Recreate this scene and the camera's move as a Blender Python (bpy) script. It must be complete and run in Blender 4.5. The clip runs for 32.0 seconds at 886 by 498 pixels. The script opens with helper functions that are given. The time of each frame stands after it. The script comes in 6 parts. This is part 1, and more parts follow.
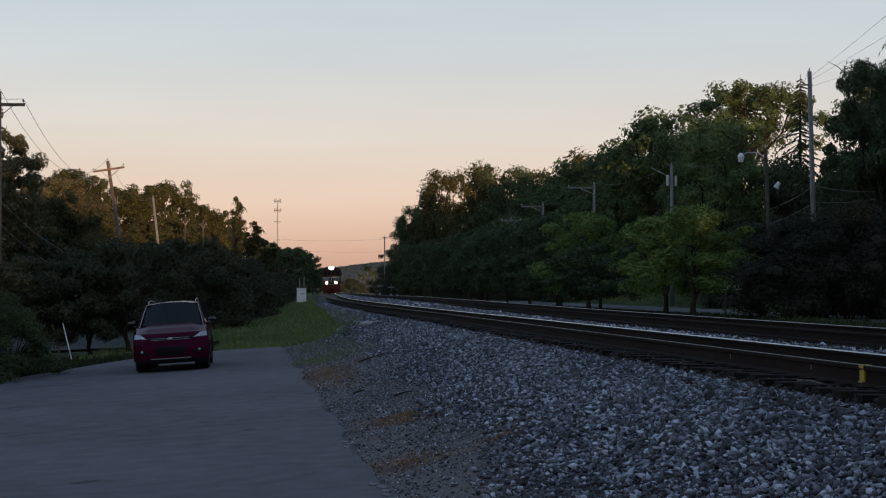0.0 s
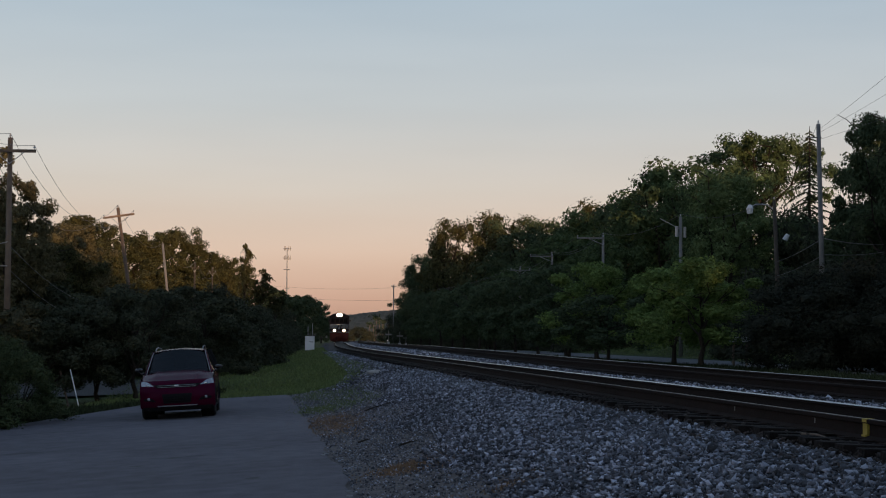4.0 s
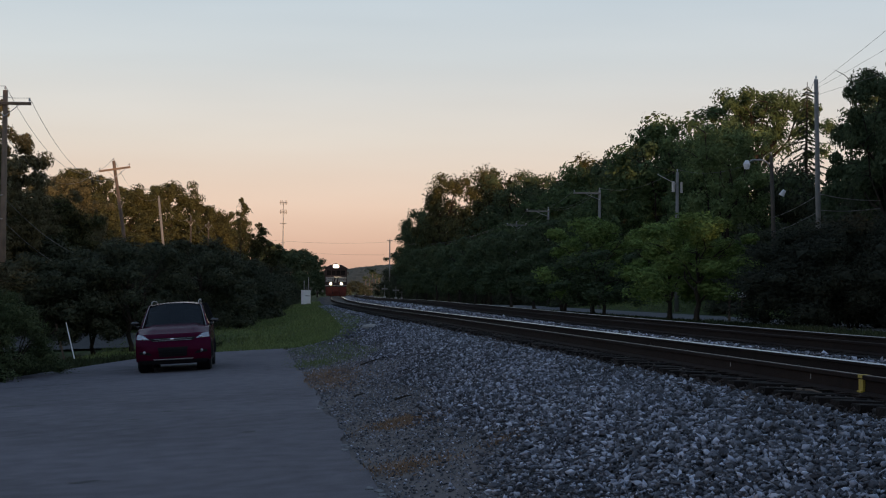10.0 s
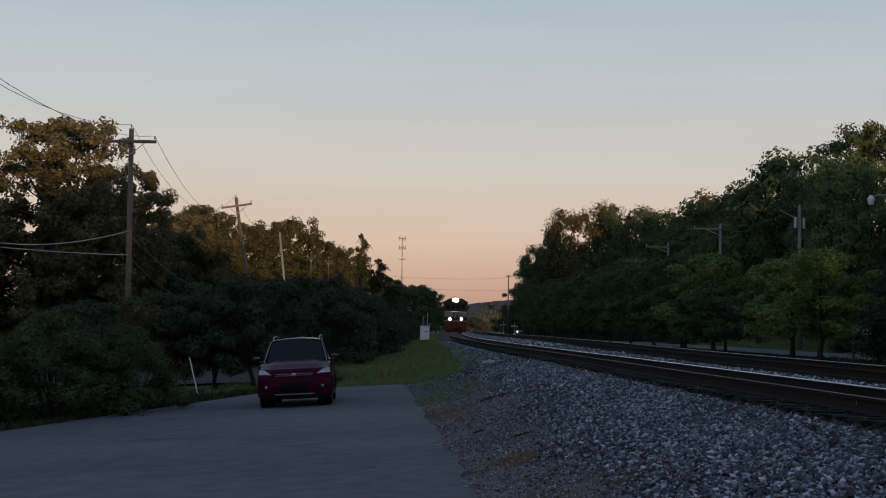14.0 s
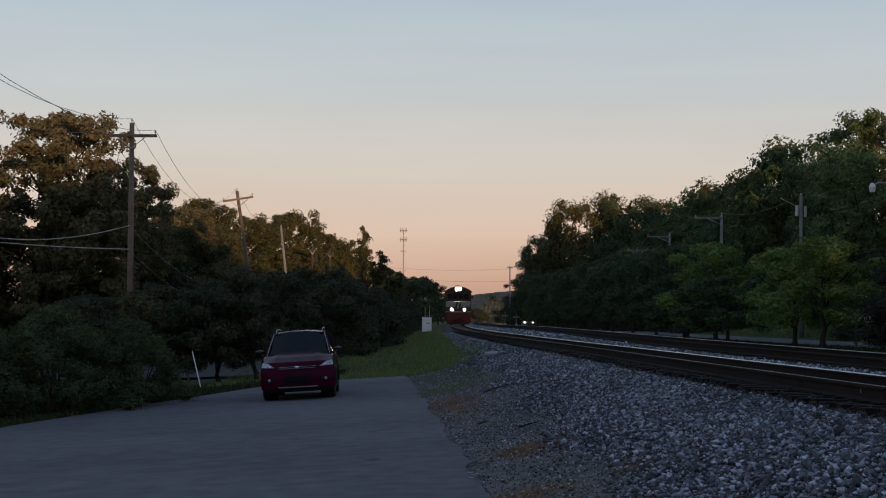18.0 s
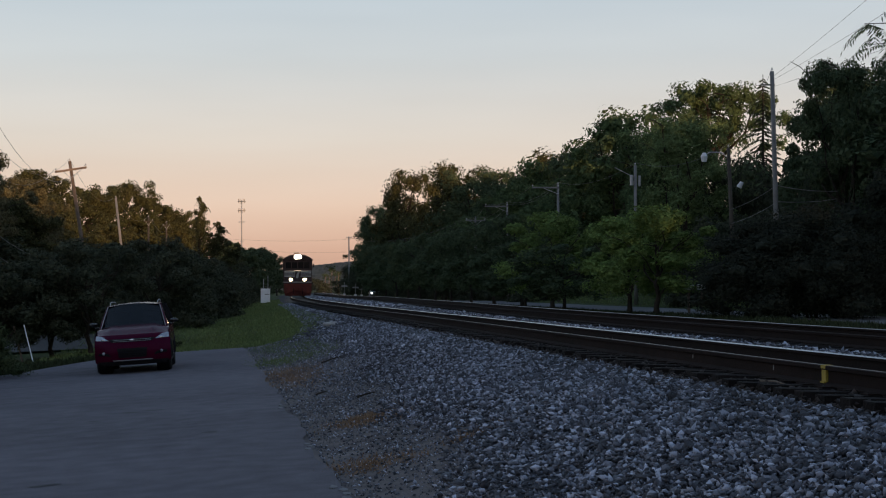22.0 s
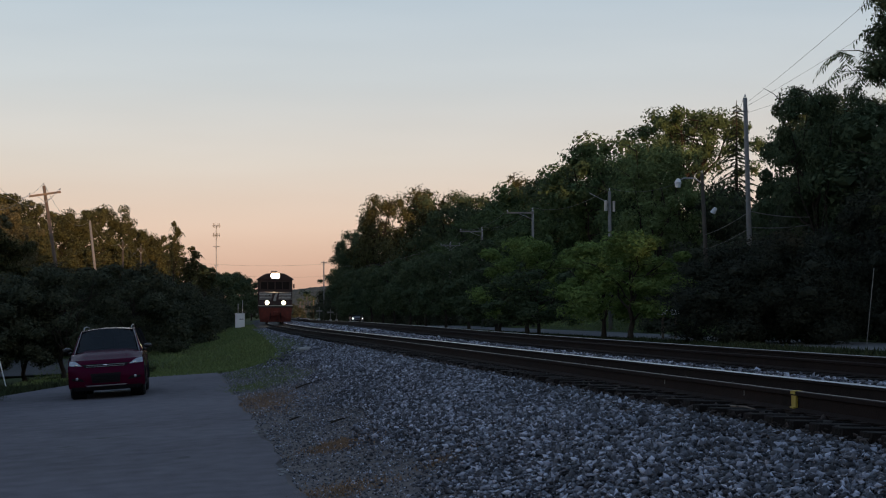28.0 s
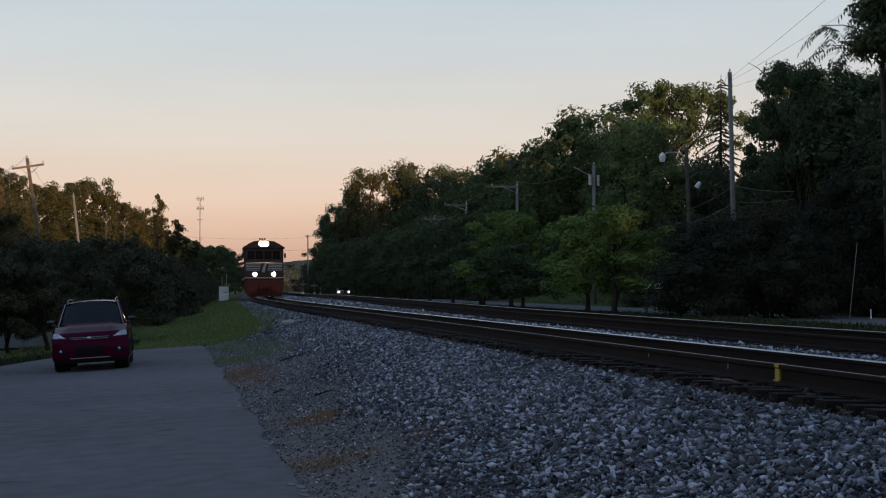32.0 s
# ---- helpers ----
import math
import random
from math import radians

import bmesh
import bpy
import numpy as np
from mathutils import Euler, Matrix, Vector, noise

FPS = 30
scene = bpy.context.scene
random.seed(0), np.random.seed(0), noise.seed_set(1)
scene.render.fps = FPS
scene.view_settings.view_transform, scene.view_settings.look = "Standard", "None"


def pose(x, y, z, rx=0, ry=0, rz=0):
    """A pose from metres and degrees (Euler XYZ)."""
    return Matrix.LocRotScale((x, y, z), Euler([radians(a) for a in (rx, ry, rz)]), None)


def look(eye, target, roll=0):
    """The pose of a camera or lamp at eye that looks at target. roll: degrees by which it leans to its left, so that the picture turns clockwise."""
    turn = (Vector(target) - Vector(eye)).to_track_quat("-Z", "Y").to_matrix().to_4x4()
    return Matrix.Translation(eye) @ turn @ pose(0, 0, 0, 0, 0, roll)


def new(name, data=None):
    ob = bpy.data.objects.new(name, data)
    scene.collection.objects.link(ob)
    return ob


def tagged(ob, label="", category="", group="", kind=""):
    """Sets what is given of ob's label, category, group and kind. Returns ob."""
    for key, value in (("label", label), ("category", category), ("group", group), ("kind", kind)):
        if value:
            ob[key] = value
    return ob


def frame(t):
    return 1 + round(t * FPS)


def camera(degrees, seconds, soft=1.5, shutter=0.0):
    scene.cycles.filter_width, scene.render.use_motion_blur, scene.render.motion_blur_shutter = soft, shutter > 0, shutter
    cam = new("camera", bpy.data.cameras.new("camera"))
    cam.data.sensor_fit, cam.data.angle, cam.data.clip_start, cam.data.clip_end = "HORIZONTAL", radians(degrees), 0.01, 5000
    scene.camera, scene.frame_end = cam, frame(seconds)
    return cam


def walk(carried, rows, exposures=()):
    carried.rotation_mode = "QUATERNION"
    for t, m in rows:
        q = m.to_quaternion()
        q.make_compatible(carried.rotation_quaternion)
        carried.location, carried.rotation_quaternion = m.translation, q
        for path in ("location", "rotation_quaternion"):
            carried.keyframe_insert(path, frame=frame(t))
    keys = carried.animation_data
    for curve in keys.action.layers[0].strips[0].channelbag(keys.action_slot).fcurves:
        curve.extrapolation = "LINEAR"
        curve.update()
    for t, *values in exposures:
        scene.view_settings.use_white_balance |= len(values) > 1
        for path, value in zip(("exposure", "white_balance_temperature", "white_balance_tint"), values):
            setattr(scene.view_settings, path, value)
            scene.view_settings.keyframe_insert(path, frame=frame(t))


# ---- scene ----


EYE = 1.9        # eye above the pavement
RAIL = 1.16      # top of the rails


def aim(yaw, pitch, roll, x, y, z):
    """Camera pose: yaw to the right of north, pitch up, roll, and sway in metres about its stand."""
    a, b = radians(yaw), radians(pitch)
    eye = Vector((x, y, EYE + z))
    return look(eye, eye + Vector((math.sin(a) * math.cos(b), math.cos(a) * math.cos(b), math.sin(b))) * 50, roll)


cam = camera(30.0, 32.0, soft=1.1)
walk(cam, [
    (0.0, aim(5.788, 1.371, -0.139, -0.04, 0.00, -0.01)),
    (0.5, aim(5.522, 2.009, 0.474, 0.00, 0.03, -0.00)),
    (1.0, aim(5.574, 2.299, 0.461, 0.02, -0.01, -0.01)),
    (1.5, aim(5.518, 2.370, 0.445, 0.02, -0.03, -0.01)),
    (2.0, aim(5.423, 2.306, 0.380, 0.00, -0.04, -0.01)),
    (2.5, aim(5.545, 2.423, 0.307, 0.00, -0.05, -0.00)),
    (4.5, aim(5.441, 3.142, 0.360, 0.00, -0.08, 0.00)),
    (5.0, aim(5.516, 3.055, 0.289, 0.01, -0.10, -0.01)),
    (5.5, aim(6.906, 2.637, 0.265, 0.02, -0.07, -0.01)),
    (6.0, aim(11.281, 1.431, 0.230, 0.02, -0.01, -0.00)),
    (6.5, aim(11.908, 1.257, 0.363, 0.04, 0.03, 0.00)),
    (7.0, aim(10.439, 1.059, 0.376, 0.04, 0.03, -0.01)),
    (7.5, aim(7.812, 0.420, 0.391, 0.02, -0.00, -0.03)),
    (8.0, aim(6.613, 0.706, 0.249, 0.01, -0.00, -0.02)),
    (8.5, aim(5.846, 1.339, 0.248, 0.01, 0.04, -0.01)),
    (9.0, aim(5.773, 1.354, 0.425, 0.01, 0.04, -0.01)),
    (9.5, aim(5.837, 1.394, 0.546, 0.01, 0.01, -0.01)),
    (10.0, aim(5.598, 1.493, 0.549, 0.01, 0.00, -0.00)),
    (10.5, aim(5.066, 1.997, 0.475, 0.01, -0.01, 0.00)),
    (11.0, aim(4.264, 2.444, 0.673, -0.01, -0.03, -0.01)),
    (11.5, aim(3.449, 2.788, 0.814, 0.00, -0.02, 0.00)),
    (12.0, aim(2.451, 3.181, 1.067, -0.02, -0.04, 0.00)),
    (12.5, aim(2.156, 3.070, 1.052, -0.02, -0.05, 0.00)),
    (13.0, aim(1.732, 3.191, 0.967, -0.03, -0.05, 0.00)),
    (13.5, aim(1.703, 2.936, 0.843, -0.03, -0.04, 0.00)),
    (14.0, aim(1.480, 2.687, 0.728, -0.02, -0.04, 0.01)),
    (14.5, aim(1.330, 2.427, 0.805, -0.03, -0.03, 0.01)),
    (16.5, aim(1.303, 2.685, 0.471, -0.04, -0.04, 0.01)),
    (17.0, aim(1.295, 2.561, 0.301, -0.03, -0.03, 0.01)),
    (17.5, aim(1.288, 2.474, 0.236, -0.03, -0.03, 0.01)),
    (18.0, aim(1.442, 2.392, 0.225, -0.04, -0.02, 0.01)),
    (18.5, aim(1.634, 2.539, 0.336, -0.04, -0.02, 0.01)),
    (19.0, aim(1.782, 2.726, 0.410, -0.04, -0.01, 0.00)),
    (19.5, aim(1.934, 2.754, 0.393, -0.04, 0.00, 0.00)),
    (20.0, aim(2.551, 2.454, 0.285, -0.04, 0.02, 0.01)),
    (20.5, aim(5.183, 1.380, 0.271, -0.01, 0.06, 0.01)),
    (21.0, aim(7.526, 0.961, 0.177, 0.01, 0.07, 0.01)),
    (21.5, aim(7.609, 0.904, -0.006, -0.00, 0.08, -0.02)),
    (22.0, aim(7.015, 1.364, -0.279, 0.00, 0.09, -0.00)),
    (22.5, aim(6.619, 1.659, -0.296, -0.02, 0.08, -0.00)),
    (23.0, aim(6.544, 1.727, -0.137, -0.02, 0.07, -0.01)),
    (23.5, aim(6.140, 2.058, -0.028, -0.01, 0.09, 0.01)),
    (24.0, aim(6.213, 2.416, 0.051, 0.01, 0.10, 0.01)),
    (24.5, aim(6.286, 2.756, 0.258, 0.00, 0.09, 0.01)),
    (25.0, aim(6.898, 2.395, 0.198, -0.00, 0.06, 0.01)),
    (25.5, aim(7.797, 1.900, 0.103, 0.00, 0.04, 0.00)),
    (27.5, aim(7.951, 2.298, -0.146, 0.01, 0.01, 0.01)),
    (28.0, aim(7.880, 2.222, -0.233, 0.01, 0.00, 0.01)),
    (28.5, aim(7.766, 2.026, -0.283, 0.00, 0.00, -0.00)),
    (29.0, aim(7.559, 2.189, -0.265, 0.00, 0.00, 0.01)),
    (29.5, aim(7.669, 2.180, -0.240, 0.00, 0.00, 0.00)),
    (30.0, aim(7.589, 2.269, -0.137, 0.01, -0.00, 0.01)),
    (30.5, aim(8.124, 2.158, -0.029, 0.01, -0.00, 0.01)),
    (31.0, aim(8.374, 2.104, 0.057, 0.01, -0.00, 0.01)),
    (31.5, aim(8.306, 1.868, 0.002, 0.01, -0.00, 0.00)),
    (32.0, aim(8.430, 1.312, -0.103, 0.00, -0.00, 0.00)),
], exposures=[(0.0, -0.06), (1.0, -0.2), (2.0, -0.2), (4.5, -0.28), (5.0, -0.28), (6.0, -0.07), (6.5, 0.08), (7.0, 0.08), (7.5, 0.1), (8.2, 0.08), (9.0, -0.08), (10.0, -0.06), (11.0, -0.14), (12.0, -0.27), (13.0, -0.32), (14.0, -0.32), (17.0, -0.25), (19.0, -0.28), (21.0, -0.17), (22.0, -0.10), (23.0, -0.15), (25.0, -0.22), (28.0, -0.13), (32.0, -0.06)])

# ---- light: clear dusk sky, the sun almost down behind the viewer ----
SUN_ELEVATION, SUN_AZIMUTH = radians(3.5), radians(165)
world = bpy.data.worlds.new("dusk_sky")
scene.world = world
world.use_nodes = True
wn, wl = world.node_tree.nodes, world.node_tree.links
wn.clear()
sky = wn.new("ShaderNodeTexSky")
sky.sky_type, sky.sun_disc = "NISHITA", False
sky.sun_elevation, sky.sun_rotation = SUN_ELEVATION, SUN_AZIMUTH
coord, split = wn.new("ShaderNodeTexCoord"), wn.new("ShaderNodeSeparateXYZ")
ramp = wn.new("ShaderNodeValToRGB")
stops = [(0.0, (0.52, 0.31, 0.25)), (0.022, (0.67, 0.43, 0.368)), (0.05, (0.755, 0.545, 0.485)), (0.09, (0.70, 0.615, 0.60)),
         (0.14, (0.59, 0.61, 0.665)), (0.21, (0.445, 0.54, 0.655)), (0.45, (0.26, 0.36, 0.52)), (1.0, (0.14, 0.23, 0.38))]
while len(ramp.color_ramp.elements) < len(stops):
    ramp.color_ramp.elements.new(0.5)
for el, (p, c) in zip(ramp.color_ramp.elements, stops):
    el.position, el.color = p, (*c, 1)
wisps, wmap = wn.new("ShaderNodeTexNoise"), wn.new("ShaderNodeMapping")
wmap.inputs["Scale"].default_value = (2.5, 2.5, 16)
wisps.inputs["Scale"].default_value, wisps.inputs["Detail"].default_value = 1.6, 3
wmix = wn.new("ShaderNodeMix")
wmix.data_type, wmix.blend_type = "RGBA", "SOFT_LIGHT"
wmix.inputs["Factor"].default_value = 0.26
low, high = wn.new("ShaderNodeBackground"), wn.new("ShaderNodeBackground")
both, wout = wn.new("ShaderNodeAddShader"), wn.new("ShaderNodeOutputWorld")
low.inputs["Strength"].default_value, high.inputs["Strength"].default_value = 0.92, 0.05
wl.new(coord.outputs["Generated"], split.inputs[0])
wl.new(split.outputs["Z"], ramp.inputs[0])
wl.new(coord.outputs["Generated"], wmap.inputs["Vector"])
wl.new(wmap.outputs[0], wisps.inputs["Vector"])
wl.new(ramp.outputs["Color"], wmix.inputs["A"])
wl.new(wisps.outputs["Fac"], wmix.inputs["B"])
wl.new(wmix.outputs["Result"], low.inputs["Color"])
wl.new(sky.outputs[0], high.inputs["Color"])
wl.new(low.outputs[0], both.inputs[0])
wl.new(high.outputs[0], both.inputs[1])
wl.new(both.outputs[0], wout.inputs["Surface"])

sun = new("sun", bpy.data.lights.new("sun", "SUN"))
sun.data.energy, sun.data.angle, sun.data.color = 4.0, radians(0.6), (1.0, 0.58, 0.30)
sun_way = Vector((math.sin(SUN_AZIMUTH) * math.cos(SUN_ELEVATION), math.cos(SUN_AZIMUTH) * math.cos(SUN_ELEVATION), math.sin(SUN_ELEVATION)))
sun.matrix_world = look(sun_way * 300, (0, 0, 0))


# ---- materials ----
def material(name, color, rough=0.8, metal=0.0, vary=0.0, scale=4.0, color2=None, bump=0.0, bump_scale=30.0, big=0.3,
             spec=None, uneven=False, island=0.0, per_object=0.0, transmission=0.0, emission=None, strength=0.0, coat=0.0, through_light=0.0):
    """Principled material with variation at two scales, relief and, if wanted, variation from piece to piece."""
    m = bpy.data.materials.new(name)
    m.use_nodes = True
    n, l = m.node_tree.nodes, m.node_tree.links
    b = n["Principled BSDF"]
    b.inputs["Base Color"].default_value = (*color, 1)
    b.inputs["Roughness"].default_value, b.inputs["Metallic"].default_value = rough, metal
    b.inputs["Transmission Weight"].default_value = transmission
    b.inputs["Coat Weight"].default_value = coat
    b.inputs["Specular IOR Level"].default_value = spec if spec is not None else (0.5 if rough < 0.93 else 0.15)
    if emission:
        b.inputs["Emission Color"].default_value = (*emission, 1)
        b.inputs["Emission Strength"].default_value = strength
    if not (vary or bump or island or per_object):
        return m
    if through_light:
        thin, blend = n.new("ShaderNodeBsdfTranslucent"), n.new("ShaderNodeMixShader")
        blend.inputs[0].default_value = through_light
        l.new(b.outputs[0], blend.inputs[1])
        l.new(thin.outputs[0], blend.inputs[2])
        l.new(blend.outputs[0], n["Material Output"].inputs["Surface"])
    tc = n.new("ShaderNodeTexCoord")
    fine, broad = n.new("ShaderNodeTexNoise"), n.new("ShaderNodeTexNoise")
    fine.inputs["Scale"].default_value, fine.inputs["Detail"].default_value = scale, 6
    broad.inputs["Scale"].default_value, broad.inputs["Detail"].default_value = scale * big * 0.3, 3
    l.new(tc.outputs["Object"], fine.inputs["Vector"])
    l.new(tc.outputs["Object"], broad.inputs["Vector"])
    add = n.new("ShaderNodeMath")
    add.operation = "ADD"
    l.new(fine.outputs["Fac"], add.inputs[0])
    l.new(broad.outputs["Fac"], add.inputs[1])
    spread = n.new("ShaderNodeMapRange")
    spread.inputs["From Min"].default_value, spread.inputs["From Max"].default_value = 0.7, 1.3
    l.new(add.outputs[0], spread.inputs["Value"])
    mix = n.new("ShaderNodeMix")
    mix.data_type = "RGBA"
    other = color2 or tuple(c * (1 - vary) for c in color)
    mix.inputs["A"].default_value, mix.inputs["B"].default_value = (*color, 1), (*other, 1)
    l.new(spread.outputs["Result"], mix.inputs["Factor"])
    last = mix.outputs["Result"]
    if island or per_object:
        hsv = n.new("ShaderNodeHueSaturation")
        src = n.new("ShaderNodeNewGeometry").outputs["Random Per Island"] if island else n.new("ShaderNodeObjectInfo").outputs["Random"]
        k = island or per_object
        rng = n.new("ShaderNodeMapRange")
        rng.inputs["To Min"].default_value, rng.inputs["To Max"].default_value = 1 - k, 1 + k
        if uneven:
            curve = n.new("ShaderNodeMath")
            curve.operation = "POWER"
            curve.inputs[1].default_value = 3.0
            l.new(src, curve.inputs[0])
            src = curve.outputs[0]
            rng.inputs["To Min"].default_value, rng.inputs["To Max"].default_value = 0.30, 2.9
        l.new(src, rng.inputs["Value"])
        l.new(rng.outputs["Result"], hsv.inputs["Value"])
        l.new(last, hsv.inputs["Color"])
        last = hsv.outputs["Color"]
    l.new(last, b.inputs["Base Color"])
    if through_light:
        l.new(last, thin.inputs["Color"])
    if bump:
        grain, relief = n.new("ShaderNodeTexNoise"), n.new("ShaderNodeBump")
        grain.inputs["Scale"].default_value, grain.inputs["Detail"].default_value = bump_scale, 5
        relief.inputs["Strength"].default_value, relief.inputs["Distance"].default_value = bump, 0.02
        l.new(tc.outputs["Object"], grain.inputs["Vector"])
        l.new(grain.outputs["Fac"], relief.inputs["Height"])
        l.new(relief.outputs["Normal"], b.inputs["Normal"])
    return m


M = {}
M["asphalt"] = material("asphalt", (0.130, 0.118, 0.141), 0.92, vary=0.5, scale=2.6, bump=0.5, bump_scale=60, big=0.2)
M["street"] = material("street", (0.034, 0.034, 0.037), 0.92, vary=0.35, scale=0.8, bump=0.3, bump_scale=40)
M["road"] = material("road", (0.115, 0.118, 0.126), 0.9, vary=0.3, scale=0.8, bump=0.3, bump_scale=40)
M["grass_ground"] = material("grass_ground", (0.030, 0.052, 0.014), 0.95, vary=0.5, scale=1.3, color2=(0.050, 0.062, 0.020), bump=0.8, bump_scale=14)
M["grass_blade"] = material("grass_blade", (0.108, 0.165, 0.048), 0.8, vary=0.4, scale=0.5, color2=(0.140, 0.168, 0.056), island=0.4)
# Dark copy of the grass: the trees' shade is put into its colour.
M["weed_shaded"] = material("weed_shaded", (0.032, 0.043, 0.020), 0.95, vary=0.4, scale=0.5, color2=(0.042, 0.048, 0.024), island=0.4)
M["dry_grass"] = material("dry_grass", (0.30, 0.19, 0.115), 0.9, vary=0.4, scale=2, island=0.35)
M["dirt"] = material("dirt", (0.185, 0.160, 0.156), 0.95, vary=0.5, scale=3.4, color2=(0.075, 0.066, 0.066), bump=1.0, bump_scale=22)
M["stone"] = material("stone", (0.235, 0.242, 0.285), 0.85, vary=0.3, scale=3.0, color2=(0.160, 0.166, 0.204), island=0.8, uneven=True, bump=0.4, bump_scale=60)
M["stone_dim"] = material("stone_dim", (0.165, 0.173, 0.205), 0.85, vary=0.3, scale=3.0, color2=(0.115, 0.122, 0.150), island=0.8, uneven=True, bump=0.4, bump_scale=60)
M["gap_bed"] = material("gap_bed", (0.17, 0.174, 0.20), 0.92, vary=0.5, scale=7, color2=(0.10, 0.103, 0.12), bump=1.0, bump_scale=14)
M["oily_stone"] = material("oily_stone", (0.050, 0.038, 0.034), 0.9, vary=0.4, scale=4, island=0.6)
# Far darker than the stones: shade in their gaps is put into this colour.
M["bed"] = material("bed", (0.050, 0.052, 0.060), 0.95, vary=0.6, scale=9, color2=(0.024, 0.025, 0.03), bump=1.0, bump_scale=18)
M["oily"] = material("oily", (0.020, 0.018, 0.017), 0.9, vary=0.5, scale=6, bump=1.0, bump_scale=20)
M["rust"] = material("rust", (0.022, 0.014, 0.012), 0.95, metal=0.0, vary=0.4, scale=6, bump=0.3, bump_scale=40)
M["rail_head"] = material("rail_head", (0.50, 0.50, 0.53), 0.28, metal=1.0, vary=0.2, scale=10)
M["rail_dull"] = material("rail_dull", (0.26, 0.235, 0.225), 0.45, metal=0.6, vary=0.3, scale=12)
M["rail_worn"] = material("rail_worn", (0.150, 0.112, 0.085), 0.55, metal=0.6, vary=0.35, scale=12)
M["tie"] = material("tie", (0.018, 0.014, 0.013), 0.95, vary=0.5, scale=9, bump=0.9, bump_scale=24, per_object=0.3)
M["wood_pole"] = material("wood_pole", (0.17, 0.125, 0.095), 0.9, vary=0.4, scale=3, bump=0.5, bump_scale=30, per_object=0.25)
M["dark_pole"] = material("dark_pole", (0.085, 0.070, 0.056), 0.9, vary=0.4, scale=3, bump=0.5, bump_scale=30)
M["grey_pole"] = material("grey_pole", (0.22, 0.215, 0.21), 0.85, vary=0.3, scale=3, bump=0.4, bump_scale=30)
M["bark"] = material("bark", (0.055, 0.045, 0.036), 0.95, vary=0.5, scale=5, bump=1.0, bump_scale=16)
M["wire"] = material("wire", (0.10, 0.10, 0.105), 0.6)
M["cable"] = material("cable", (0.42, 0.40, 0.37), 0.6)
M["wire_pale"] = material("wire_pale", (0.22, 0.215, 0.21), 0.6)
M["steel"] = material("steel", (0.45, 0.46, 0.48), 0.5, metal=0.8, vary=0.2, scale=5)
M["white_paint"] = material("white_paint", (0.80, 0.81, 0.84), 0.6, vary=0.15, scale=2, bump=0.1)
M["yellow_paint"] = material("yellow_paint", (0.50, 0.36, 0.05), 0.7, vary=0.3, scale=14)
LEAF = dict(rough=0.95, scale=0.35, island=0.34, through_light=0.18)
M["leaf_dark"] = material("leaf_dark", (0.060, 0.086, 0.048), color2=(0.081, 0.104, 0.052), vary=0.3, **LEAF)
M["leaf_mid"] = material("leaf_mid", (0.070, 0.109, 0.049), color2=(0.086, 0.120, 0.052), vary=0.3, **LEAF)
M["leaf_bright"] = material("leaf_bright", (0.135, 0.205, 0.060), color2=(0.150, 0.208, 0.062), vary=0.3, **LEAF)
M["hedge"] = material("hedge", (0.030, 0.035, 0.026), color2=(0.038, 0.042, 0.030), vary=0.3, **LEAF)
M["leaf_olive"] = material("leaf_olive", (0.052, 0.062, 0.028), color2=(0.088, 0.080, 0.034), vary=0.3, **{**LEAF, "island": 0.55})
M["needle"] = material("needle", (0.044, 0.065, 0.031), color2=(0.065, 0.078, 0.039), vary=0.3, **LEAF)
M["leaf_green"] = material("leaf_green", (0.117, 0.172, 0.073), color2=(0.135, 0.179, 0.075), vary=0.3, **LEAF)
M["leaf_gold"] = material("leaf_gold", (0.130, 0.117, 0.065), color2=(0.114, 0.109, 0.058), vary=0.3, **LEAF)
M["leaf_bush"] = material("leaf_bush", (0.060, 0.082, 0.038), color2=(0.077, 0.091, 0.043), vary=0.3, **LEAF)
M["thicket"] = material("thicket", (0.054, 0.063, 0.041), color2=(0.068, 0.075, 0.048), vary=0.3, **LEAF)
M["hill"] = material("hill", (0.085, 0.090, 0.075), 0.95, vary=0.4, scale=0.06, bump=1.0, bump_scale=0.2)


# ---- mesh helpers ----
def finish(ob, mat, smooth=False):
    ob.data.materials.append(mat)
    if smooth:
        for p in ob.data.polygons:
            p.use_smooth = True
    return ob


def part(name, bm, mat, parent=None, label="", smooth=False):
    """Links a bmesh as one mesh object, under a thing or part if one is given."""
    me = bpy.data.meshes.new(name)
    bm.normal_update()
    bm.to_mesh(me)
    bm.free()
    ob = finish(new(name, me), mat, smooth)
    if parent:
        ob.parent = parent
    return tagged(ob, label)


def raw(name, verts, faces, mat, parent=None, smooth=False):
    """A mesh object from arrays of corners and faces."""
    me = bpy.data.meshes.new(name)
    me.from_pydata(np.asarray(verts, float).tolist(), [], np.asarray(faces).tolist() if not isinstance(faces, list) else faces)
    me.update()
    ob = finish(new(name, me), mat, smooth)
    if parent:
        ob.parent = parent
    return ob


def box(bm, x0, x1, y0, y1, z0, z1, bevel=0.0, m=None):
    r = bmesh.ops.create_cube(bm, size=1)
    vs = r["verts"]
    t = Matrix.Translation(((x0 + x1) / 2, (y0 + y1) / 2, (z0 + z1) / 2)) @ Matrix.Diagonal((x1 - x0, y1 - y0, z1 - z0, 1))
    bmesh.ops.transform(bm, matrix=(m @ t) if m else t, verts=vs)
    if bevel:
        es = list({e for v in vs for e in v.link_edges})
        bmesh.ops.bevel(bm, geom=es, offset=bevel, segments=2, affect="EDGES", profile=0.6)
    return bm


